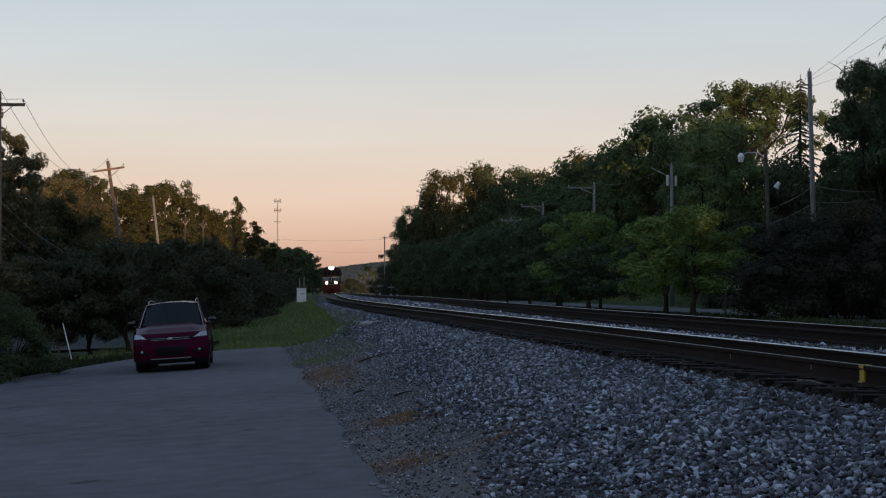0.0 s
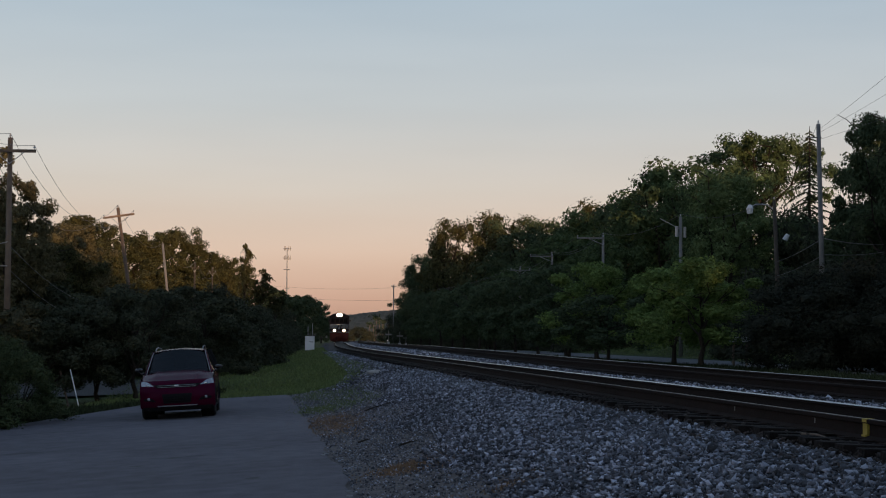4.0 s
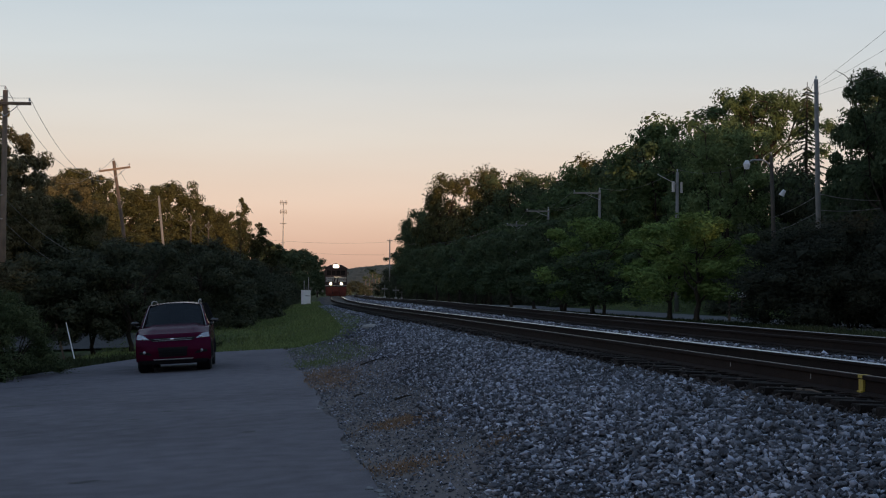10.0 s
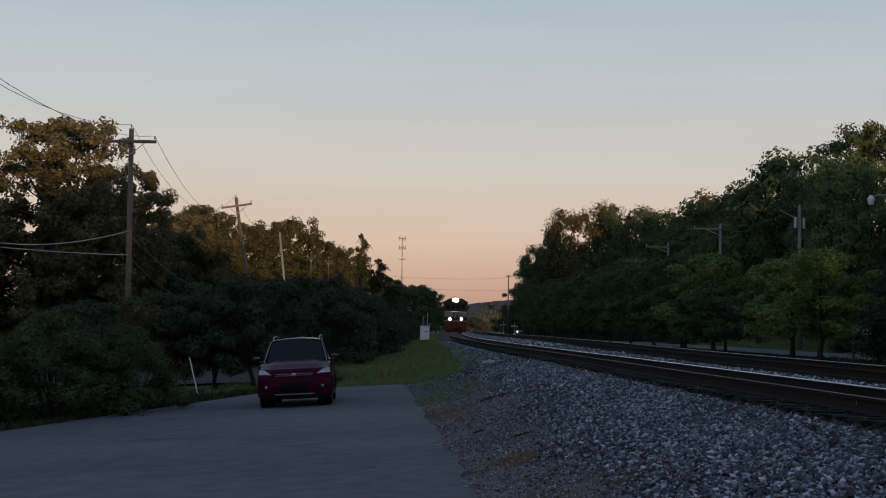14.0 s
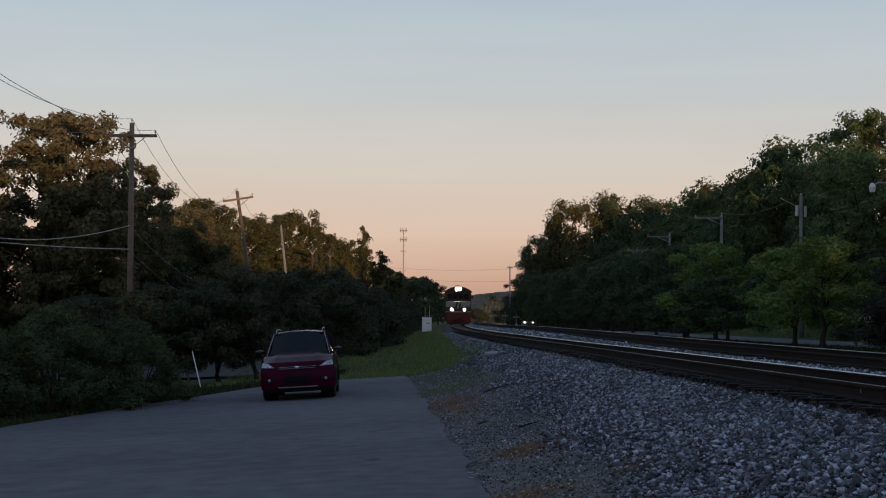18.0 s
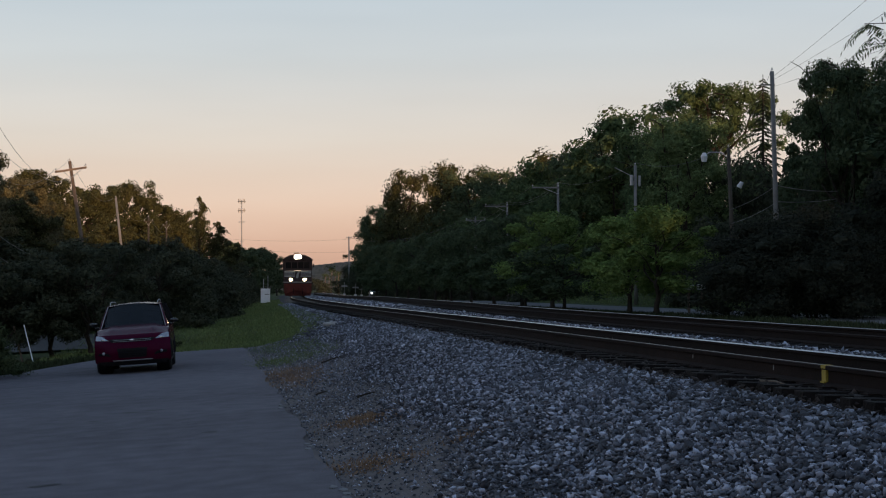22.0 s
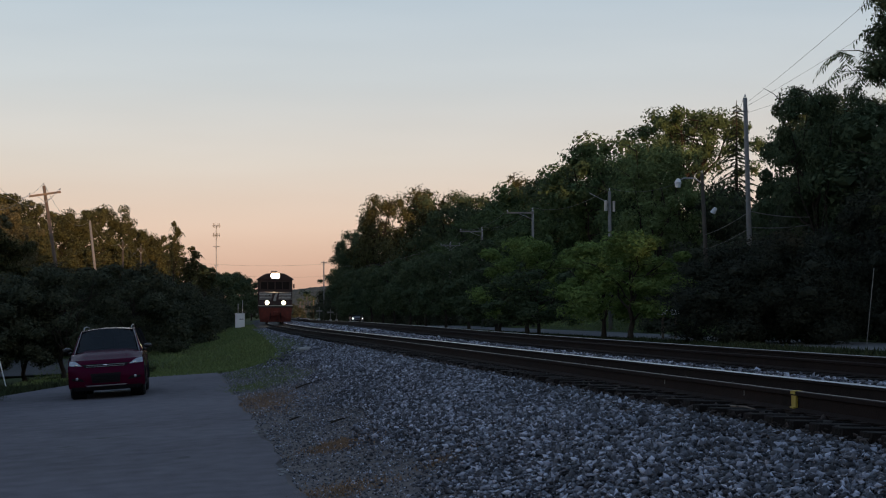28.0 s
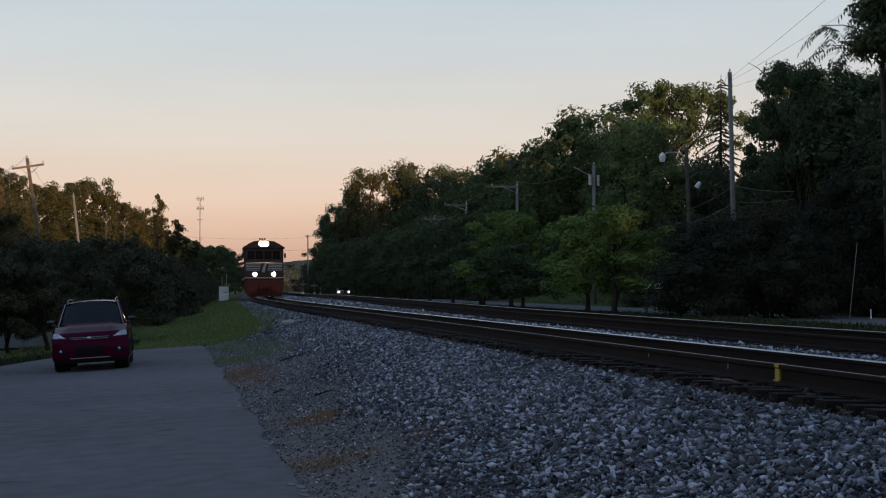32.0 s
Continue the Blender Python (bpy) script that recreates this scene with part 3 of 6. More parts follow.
def broadleaf(seed, tall, wide, clear, clumps, per, leaf_size, mat, name="tree", thin=0.0, clump=0.11, lean=0.0, low=0.35, core=0.36):
    """A broadleaf tree: trunk that forks into limbs, and a crown of leaf clumps on their ends."""
    rng = random.Random(seed)
    thing = empty(name)
    v, f, tips = [], [], []
    top = Vector((rng.gauss(0, 0.03) * tall + lean, rng.gauss(0, 0.03) * tall, tall * 0.72))
    trunk = crooked(rng, Vector((0, 0, -0.15)), top, tall * 0.012, 7)
    r0 = tall * 0.021
    limb(v, f, trunk, [r0 * (1.25 if i == 0 else 1 - 0.8 * i / 7) for i in range(8)], 9)
    n_limb = 9 + int(tall / 3)
    for i in range(n_limb):
        h = clear + (0.70 - clear) * (i / n_limb)
        start = trunk[min(7, max(1, int(h / 0.72 * 7)))]
        a = i * 2.4 + rng.uniform(-0.5, 0.5)
        hz = clear + (1 - clear) * rng.uniform(h * 0.8, 1.0)
        reach = wide * rng.uniform(0.55, 1.0) * math.sqrt(max(0.15, 1 - ((hz - low - 0.2) / 0.72) ** 2)) * 0.8
        end = Vector((math.cos(a) * reach + lean * hz, math.sin(a) * reach, tall * min(hz, 0.93)))
        pts = crooked(rng, start, end, tall * 0.018, 4)
        limb(v, f, pts, [r0 * 0.42 * (1 - 0.8 * k / 4) for k in range(5)], 5)
        tips += pts[2:]
        for j in range(3):
            e = pts[2 + j % 3] + Vector((rng.gauss(0, 1), rng.gauss(0, 1), rng.uniform(-0.3, 1))) * wide * 0.28
            limb(v, f, [pts[2 + j % 3], pts[2 + j % 3].lerp(e, 0.5) + Vector((0, 0, wide * 0.03)), e], [r0 * 0.16, r0 * 0.1, r0 * 0.04], 4)
            tips.append(e)
    raw("trunk", v, f, M["bark"], thing, True)
    # the crown: boughs of leaves round the limb ends and over the outline of the tree
    cs, rs = [], []
    for i in range(clumps):
        if rng.random() < 0.35 + thin:
            p = rng.choice(tips) + Vector((rng.gauss(0, 0.05), rng.gauss(0, 0.05), rng.gauss(0, 0.04))) * tall
        else:
            z = clear + (0.97 - clear) * (i + rng.random()) / clumps
            up = (z - low - 0.12) / ((0.90 - low) if z > low + 0.12 else (low + 0.12 - clear * 0.6))
            rr = wide * math.sqrt(max(0.03, 1 - up * up)) * rng.uniform(0.60, 0.98)
            a = rng.uniform(0, 2 * math.pi)
            rr *= 1 + 0.20 * math.sin(3 * a + seed + z * 5) + 0.12 * math.sin(7 * a + seed * 2 - z * 9)
            p = Vector((math.cos(a) * rr + lean * z, math.sin(a) * rr, z * tall))
        if p.z > tall * 0.97:
            p.z = tall * rng.uniform(0.88, 0.97)
        if p.z > clear * tall * 0.85:
            cs.append(tuple(p))
            rs.append(tall * clump * rng.uniform(0.45, 1.1))
    lv, lf = boughs(cs, rs, per, leaf_size, seed, core)
    fast_mesh("crown", lv, lf, mat, thing)
    return thing


def spruce(seed, tall, wide, mat, rows, needles, long=0.30, base=0.12, taper=0.75, sag_least=0.30, sag_most=0.62):
    """A conifer: whorls of boughs that droop and lift again at their tips, each hung with sprays of needles."""
    rng = random.Random(seed)
    thing = empty("spruce")
    v, f, lv, lf = [], [], [], []
    limb(v, f, [Vector((0, 0, -0.1)), Vector((0.05, 0, tall * 0.5)), Vector((0, 0.04, tall))], [tall * 0.013, tall * 0.009, 0.02], 8)
    for k in range(rows * 6):
        h = (k + rng.random()) / (rows * 6)
        z = tall * (base + (0.98 - base) * h)
        reach = wide * (1 - h) ** taper + 0.2
        a = k * 2.4 + rng.uniform(-0.4, 0.4)
        r = reach * rng.uniform(0.5, 1.12)
        out = Vector((math.cos(a), math.sin(a), 0))
        droop = rng.uniform(sag_least, sag_most)
        pts = [Vector((0, 0, z)) + out * r * q + Vector((0, 0, r * (0.06 * q - droop * q * q * (1.6 - 0.6 * q)))) for q in (0, 0.25, 0.5, 0.75, 1.0)]
        limb(v, f, pts, [0.03, 0.024, 0.018, 0.012, 0.006], 4)
        side = Vector((-out.y, out.x, 0))
        for q in range(int(needles * r / wide) + 6):
            u = rng.uniform(0.1, 1.0) * 3.999
            p = pts[int(u)].lerp(pts[int(u) + 1], u - int(u))
            d = side * rng.choice((-1, 1)) * rng.uniform(0.3, 1.0) + out * rng.uniform(0.2, 0.8) - Vector((0, 0, rng.uniform(0.15, 0.9)))
            tip = p + d.normalized() * long * rng.uniform(0.4, 1.3) * (1.15 - 0.13 * u)
            w = out * 0.030 + Vector((0, 0, rng.uniform(0.01, 0.04)))
            b = len(lv)
            lv += [tuple(p - w), tuple(p + w), tuple(tip)]
            lf.append((b, b + 1, b + 2))
    raw("trunk", v, f, M["bark"], thing, True)
    fast_mesh("crown", np.array(lv), np.array(lf), mat, thing)
    return thing


def shrub(seed, tall, wide, clumps, per, leaf_size, mat, name="bush"):
    """A bush: many stems from the ground and leaf clumps down to the grass."""
    rng = random.Random(seed)
    thing = empty(name)
    v, f, cs = [], [], []
    for i in range(10):
        a, r = rng.uniform(0, 6.28), wide * rng.uniform(0.2, 0.8)
        e = Vector((math.cos(a) * r, math.sin(a) * r, tall * rng.uniform(0.5, 0.95)))
        limb(v, f, crooked(rng, Vector((math.cos(a) * 0.15, math.sin(a) * 0.15, -0.05)), e, 0.06, 4), [0.05, 0.04, 0.03, 0.02, 0.01], 4)
    raw("stem", v, f, M["bark"], thing, True)
    for i in range(clumps):
        z = rng.uniform(0.02, 1) ** 0.85
        rr = wide * math.sqrt(max(0.02, 1 - z ** 2.4)) * rng.uniform(0.7, 1.05)
        a = rng.uniform(0, 6.283)
        rr *= 1 + 0.2 * math.sin(3 * a + seed) + 0.13 * math.sin(5 * a + z * 6)
        cs.append((math.cos(a) * rr, math.sin(a) * rr, z * tall * (1 + 0.12 * math.sin(2 * a + seed))))
    lv, lf = boughs(cs, [tall * 0.17 * rng.uniform(0.6, 1.2) for c in cs], per, leaf_size, seed)
    fast_mesh("foliage", lv, lf, mat, thing)
    return thing


def plant(kind, spots, label, category, group, seed=0, used=None):
    """Sets copies of a built plant at (x, y, scale across, scale up); the first spot takes the built one itself."""
    rng = random.Random(seed or 0)
    for x, y, sx, sz in spots:
        turn = 0 if seed is None else rng.uniform(0, 360)
        m = Matrix.Translation((x, y, float(height(x, y, False)))) @ pose(0, 0, 0, 0, 0, turn) @ Matrix.Diagonal((sx, sx, sz, 1))
        if kind.get("free", True):
            kind["free"] = False
            kind["ob"].matrix_basis = m
            ob = kind["ob"]
        else:
            ob = kind["ob"].copy()
            scene.collection.objects.link(ob)
            ob.matrix_basis = m
            for c in kind["ob"].children:
                k = c.copy()
                scene.collection.objects.link(k)
                k.parent = ob
        tagged(ob, label, category, group)


def fronds(rng, tips, lv, lf, size=1.0):
    """Adds long hanging compound leaves, with leaflets in pairs, at the tips."""
    for p in tips:
        a = rng.uniform(0, 6.283)
        out = Vector((math.cos(a), math.sin(a), rng.uniform(-0.1, 0.5)))
        long = rng.uniform(0.55, 0.95) * size
        axis = [p + out * long * k / 8 - Vector((0, 0, 0.75 * long * (k / 8) ** 2)) for k in range(9)]
        for k in range(1, 9):
            d = (axis[k] - axis[k - 1]).normalized()
            side = d.cross(Vector((0, 0, 1)))
            side = side.normalized() if side.length > 0.01 else Vector((1, 0, 0))
            for sgn in (-1, 1):
                tip = axis[k] + (side * sgn * 0.20 + d * 0.10 - Vector((0, 0, 0.09 + rng.uniform(0, 0.05)))) * size
                m = axis[k].lerp(tip, 0.45)
                b = len(lv)
                lv += [tuple(axis[k]), tuple(m + d * 0.036 * size), tuple(tip), tuple(m - d * 0.036 * size)]
                lf.append((b, b + 1, b + 2, b + 3))


def sapling(seed, tall, mat):
    """A thin forked sapling with compound leaves along its shoots."""
    rng = random.Random(seed)
    thing = empty("tree")
    v, f, lv, lf, tips = [], [], [], [], []
    fork = Vector((0, 0, tall * 0.5))
    limb(v, f, [Vector((0, 0, -0.1)), Vector((0.1, 0, tall * 0.25)), fork], [0.09, 0.07, 0.06], 6)
    for k in range(5):
        e = Vector((rng.uniform(-1.6, 1.6), rng.uniform(-0.8, 0.8), tall * (0.78 + 0.055 * k)))
        pts = crooked(rng, fork, e, 0.07, 5)
        limb(v, f, pts, [0.05, 0.042, 0.035, 0.028, 0.02, 0.01], 5)
        tips += [pts[q].lerp(pts[q + 1], rng.random()) for q in (2, 2, 3, 3, 3, 4, 4, 4)] + [pts[5]] * 4
    raw("trunk", v, f, M["bark"], thing, True)
    fronds(rng, tips * 2, lv, lf, 0.85)
    raw("crown", lv, lf, mat, thing)
    cv, cf = boughs([tuple(p + Vector((rng.gauss(0, 0.15), rng.gauss(0, 0.15), rng.gauss(0, 0.1)))) for p in tips], [rng.uniform(0.16, 0.34) for p in tips], 26, 0.20, seed, 0.0)
    fast_mesh("crown", cv, cf, mat, thing)
    return thing


def frond_tree(seed, mat):
    """A tall tree whose long limbs reach over the road with hanging compound leaves."""
    rng = random.Random(seed)
    thing = empty("tree")
    v, f, cs, rs, tips = [], [], [], [], []
    limb(v, f, crooked(rng, Vector((0, 0, -0.2)), Vector((0.5, 0, 15)), 0.08, 7), [0.18, 0.16, 0.15, 0.14, 0.13, 0.12, 0.09, 0.06], 10)
    ends = [(-4.2, -0.6, 10.4), (-3.7, 0.3, 9.8), (-3.0, -0.4, 9.9), (-2.3, 0.5, 11.2), (-2.7, -1.0, 12.4), (-2.5, 0.8, 13.6), (-1.4, -0.8, 10.0),
            (-1.6, 0.8, 14.4), (0.4, -1.2, 9.6), (1.8, 0.6, 10.2), (2.4, -0.6, 12.0), (1.2, 0.9, 13.6), (0.2, -0.4, 15.4), (-0.4, 1.4, 11.6)]
    for x, y, z in ends:
        start = Vector((0.1, 0, min(z - 1.0, 12.5)))
        end = Vector((x, y, z))
        mid = start.lerp(end, 0.55) + Vector((0, 0, 0.3))
        pts = [start, start.lerp(mid, 0.5) + Vector((0, 0.05, 0.1)), mid, mid.lerp(end, 0.55) + Vector((0, 0, 0.12)), end]
        limb(v, f, pts, [0.05, 0.04, 0.028, 0.02, 0.01], 5)
        far = x < -3.4
        for k in range(12 if far else 28):
            u = rng.uniform(0.70 if far else 0.3, 1.0)
            tip = pts[2].lerp(end, (u - 0.55) / 0.45) if u > 0.55 else start.lerp(mid, u / 0.55)
            tips.append(tip + Vector((rng.gauss(0, 0.12), rng.gauss(0, 0.15), rng.gauss(0, 0.12))))
        if not far:
            for k in range(7):
                c = mid.lerp(end, rng.uniform(0.2, 0.95))
                cs.append((c.x + rng.gauss(0, 0.25) + 0.25, c.y + rng.gauss(0, 0.3), c.z + rng.gauss(0, 0.25)))
                rs.append(rng.uniform(0.45, 0.85))
    raw("trunk", v, f, M["bark"], thing, True)
    lv, lf = boughs(cs, rs, 260, 0.17, seed)
    lv = [tuple(a) for a in lv]
    lf = list(lf)
    fronds(rng, tips, lv, lf, 1.15)
    raw("crown", lv, lf, mat, thing)
    return thing


# woods beyond the road: heights are for a scale of 1 = 15 m
OAK = dict(ob=broadleaf(11, 15, 5.6, 0.10, 84, 240, 0.29, M["leaf_dark"]))
ASH = dict(ob=broadleaf(12, 15, 5.0, 0.12, 80, 240, 0.29, M["leaf_mid"]))
ELM = dict(ob=broadleaf(13, 15, 5.2, 0.12, 80, 250, 0.29, M["leaf_olive"]))
OPEN = dict(ob=broadleaf(14, 17, 5.4, 0.70, 90, 240, 0.22, M["leaf_mid"], thin=0.08, low=0.72, clump=0.058, core=0.3))
NEAR = dict(ob=broadleaf(27, 12, 4.4, 0.08, 120, 420, 0.17, M["leaf_dark"], clump=0.085))
PEAR = dict(ob=broadleaf(15, 6, 2.8, 0.24, 58, 420, 0.14, M["leaf_bright"], clump=0.12))
BUSH = dict(ob=shrub(16, 3.2, 2.3, 80, 380, 0.085, M["leaf_bush"]))
FINE = dict(ob=shrub(28, 5.0, 3.2, 90, 480, 0.11, M["hedge"], "shrub"))
DARK = dict(ob=shrub(17, 5.0, 3.2, 80, 330, 0.15, M["thicket"], "shrub"))
BIGLEFT = dict(ob=broadleaf(18, 12.5, 4.6, 0.06, 340, 150, 0.20, M["leaf_gold"], thin=0.05, clump=0.054, core=0.3))
REAR = dict(ob=broadleaf(22, 15, 6.5, 0.02, 80, 40, 1.5, M["leaf_dark"]))

W = "woods beyond the road"
plant(ELM, [(25.0, 242, 1.0, 1.26), (28.0, 214, 1.05, 1.18), (34.0, 172, 1.0, 1.04)], "tall tree with olive green crown catching evening sun", "tree", W, 1)
plant(OAK, [(24.0, 285, 0.9, 0.86), (26.0, 262, 0.9, 1.02), (29.0, 196, 1.0, 1.02), (31.0, 180, 1.0, 0.95), (33.5, 150, 1.0, 0.98), (33.8, 85, 0.80, 0.80),
            (37.5, 80, 0.9, 0.80), (29.5, 232, 0.9, 0.8), (37.0, 95, 0.75, 0.90), (38, 70, 1.1, 0.78), (24.5, 310, 0.8, 0.66), (33, 52, 1.1, 1.0), (33.6, 63, 1.0, 1.08), (22.6, 272, 0.62, 1.0)],
      "tall dense dark green broadleaf tree", "tree", W, 2)
plant(NEAR, [(28.5, 75, 0.72, 0.98), (33.0, 66, 1.1, 0.84), (33.2, 77, 0.9, 0.96), (30.0, 61, 0.9, 0.74)], "tall dense dark tree beside the road", "tree", W, 23)
plant(ASH, [(30.0, 165, 1.0, 0.93), (32.0, 134, 1.0, 1.04), (29.6, 110, 0.70, 0.85), (33.4, 124, 0.72, 0.74), (35.0, 140, 1.0, 0.95), (28.5, 147, 0.8, 0.7), (28.0, 180, 0.85, 0.75),
            (27.5, 205, 0.8, 0.7), (36.0, 185, 1.0, 0.96), (36, 210, 1, 1), (33, 245, 1, 1)],
      "tall mid-green broadleaf tree with a rounded crown", "tree", W, 3)
MID = dict(ob=broadleaf(30, 12, 3.4, 0.10, 110, 300, 0.17, M["leaf_green"], clump=0.085))
plant(MID, [(27.6, 101, 0.95, 0.98)], "rounded mid-green tree in front of the tall woods", "tree", W, 30)
plant(OPEN, [(35.2, 119, 0.88, 0.94)], "tall open-crowned tree with bare limbs showing", "tree", W, 4)
SPRUCE = dict(ob=spruce(5, 15, 3.4, M["needle"], 26, 110))
plant(SPRUCE, [(34.1, 105, 1.0, 1.0)], "tall thin spruce with drooping sparse boughs", "spruce tree", W, 5)
PINE = dict(ob=spruce(6, 11.0, 3.9, M["needle"], 14, 520, 0.44, 0.34, 0.35, 0.02, 0.20))
plant(PINE, [(25.9, 52.4, 1.0, 0.95), (29.0, 55.5, 1.1, 1.0)], "dark conifer with low hanging boughs", "conifer", W, 22)
plant(PEAR, [(16.6, 87, 1.05, 0.84), (16.9, 66, 1.0, 0.72), (17.2, 72, 0.95, 0.70)],
      "small bright green street tree with a round crown", "tree", "street trees along the road", 6)
PEARD = dict(ob=broadleaf(23, 6, 2.8, 0.24, 50, 210, 0.19, M["leaf_dark"], clump=0.12))
# The first two low crowns also act as shade below the bright trees.
plant(PEARD, [(15.9, 91.5, 0.85, 0.62), (15.8, 79.5, 0.85, 0.55), (16.5, 96, 0.95, 0.9), (16.4, 106, 0.95, 0.9), (16.3, 116, 0.95, 0.9), (16.3, 127, 1, 0.95), (16.4, 139, 1, 0.95), (16.6, 152, 1, 1), (16.8, 166, 1, 1), (17.2, 182, 1, 1.05), (17.6, 200, 1, 1.1), (18.2, 222, 1, 1.2)],
      "small dark green street tree with a round crown", "tree", "street trees along the road", 16)
plant(FINE, [(19.2, 57, 0.98, 0.66), (19.7, 55.5, 0.85, 0.70), (26.2, 62, 1.0, 1.0), (28.5, 58, 1.1, 1.2)], "dark rounded bush beside the road", "bush", "thickets by the road", 19)
plant(DARK, [(32.4, 103, 1.1, 1.6), (35.2, 107, 1.1, 1.75), (26.2, 135, 1.1, 0.9), (26, 150, 1.1, 0.9), (25.8, 166, 1.1, 0.9),
             (25.6, 184, 1.2, 1), (25.2, 204, 1.2, 1), (24.8, 226, 1.2, 1.1), (24.4, 250, 1.2, 1.1), (24.5, 275, 1.2, 1.2), (27.2, 90, 1.1, 0.9), (27.5, 76, 1.1, 0.9), (30.5, 84, 1.1, 1.3), (30.5, 96, 1.1, 1.0), (29.6, 68, 1.1, 1.3), (34, 93, 1.3, 1.1), (36.5, 87, 1.3, 1.3), (37.5, 100, 1.3, 1.1), (34.0, 112, 1.2, 1.0), (22.4, 292, 0.9, 1.0), (23.6, 312, 1.0, 1.2), (17.5, 385, 1.0, 0.6), (22.5, 300, 1.2, 1.1), (22.8, 325, 1.2, 1.1)],
      "dark overgrown shrub thicket", "shrub", "thickets by the road", 7)

SHADE = dict(ob=broadleaf(29, 8.4, 3.0, 0.48, 60, 320, 0.15, M["leaf_dark"], low=0.58, clump=0.09))
plant(SHADE, [(28.4, 57.5, 1.0, 1.0), (31.0, 55.5, 1.0, 1.1)], "dark tree with a low spreading crown beside the road", "tree", W, 26)
FROND = dict(ob=frond_tree(24, M["leaf_dark"]))
plant(FROND, [(26.1, 56.6, 1.0, 1.0)], "tall tree with long hanging compound leaves", "tree", W, None)

# left of the tracks
L = "trees left of the tracks"
plant(BIGLEFT, [(-13.9, 84, 0.66, 0.80), (-17.2, 80, 1.0, 0.96), (-22.5, 78, 1.0, 0.92), (-14.8, 110, 0.72, 0.74), (-18.5, 100, 0.9, 0.8)], "broadleaf tree with brown-green leaves lit by low sun", "tree", L, 8)
OLIVE = dict(ob=broadleaf(19, 11, 3.7, 0.08, 250, 170, 0.20, M["leaf_olive"], thin=0.0, clump=0.070, low=0.28))
plant(OLIVE, [(-16.6, 250, 1.45, 1.62), (-12.6, 92, 0.72, 0.62), (-14.8, 118, 0.8, 0.74), (-11.2, 258, 1.2, 1.35), (-15.4, 136, 0.85, 0.86), (-13.2, 262, 1.5, 1.2), (-18, 150, 1, 1.14), (-9.0, 300, 1.2, 1.32), (-15.5, 170, 1.1, 1.12), (-8.4, 312, 0.8, 1.02), (-11.8, 150, 0.9, 0.70)], "rounded tree with olive leaves and sunlit top", "tree", L, 9)
plant(DARK, [(-7, 81, 1, 0.66), (-4.6, 83, 0.9, 0.68), (-9.6, 82, 1.1, 0.64), (-12.4, 83, 1.1, 0.64), (-15.6, 82, 1.1, 0.66), (-5.8, 96, 0.9, 0.70), (-3.9, 90, 0.9, 0.72), (-7.4, 88, 1.1, 0.78), (-3.4, 104, 0.95, 0.74),
             (-3, 120, 1, 0.76), (-6.4, 108, 1.1, 0.83), (-2.4, 137, 1, 0.78), (-2, 155, 1, 0.74), (-1.7, 175, 1, 0.74), (-10.5, 98, 1.2, 0.86), (-19, 82, 1.2, 0.78), (-0.8, 205, 1, 1.00), (-23, 82, 1.2, 0.78), (-13, 84, 1.2, 0.78), (-17, 84, 1.2, 0.70)],
      "dark shady shrub thicket", "shrub", "thickets left of the tracks", 10)
plant(BUSH, [(-8.7, 41.5, 0.86, 0.70), (-7.0, 43.5, 0.62, 0.60), (-10.8, 40.5, 0.9, 0.58), (-12.8, 38.5, 1.0, 0.62), (-9.4, 46, 0.9, 0.72), (-12.4, 46, 1.0, 0.76)], "leafy green bush at the edge of the pavement", "bush", "bushes by the pavement", 11)
SMALL = dict(ob=broadleaf(20, 4.4, 2.1, 0.20, 60, 330, 0.10, M["thicket"], clump=0.12))
plant(SMALL, [(-5.0, 57, 1.0, 0.86), (-6.4, 58.5, 0.9, 0.82), (-7.9, 57, 1.0, 0.78), (-9.8, 58, 1.1, 0.74), (-3.2, 64, 1.0, 0.90)], "small dark tree with a thin trunk", "tree", L, 12)
FARL = dict(ob=broadleaf(21, 9, 3.8, 0.08, 55, 180, 0.28, M["leaf_dark"]))
plant(FARL, [(1.6, 262, 1.0, 0.9), (4.0, 300, 1.0, 1.0), (0.0, 240, 1.0, 0.86), (5.4, 330, 1.0, 0.95), (7.8, 352, 0.9, 0.75), (-2, 280, 1.1, 1.1), (11, 372, 1, 0.6)], "dark tree beside the far tracks", "tree", L, 13)
SAP = dict(ob=sapling(25, 8, M["leaf_olive"]))
plant(SAP, [(-3.6, 150, 0.8, 1.22), (-2.3, 152, 1.1, 0.96), (-0.9, 151, 1.1, 0.80)], "thin sapling with sparse leaves against the sky", "tree", L, 15)
BARE = dict(ob=broadleaf(26, 18.0, 3.0, 0.55, 1, 6, 0.2, M["leaf_olive"], thin=0.4))
plant(BARE, [(24.3, 248, 1.0, 1.0)], "dead bare treetop with grey twigs", "tree", W, 17)
# added trees behind the viewer, never seen, which keep the sun off the ground
plant(REAR, [(-75 + 9.0 * i + (i % 3), -64 - 7 * (i % 2), 1.2, 1.10 + 0.05 * (i % 3)) for i in range(22)], "added unseen tree behind the viewer that blocks the sun", "tree", "trees behind", 14)


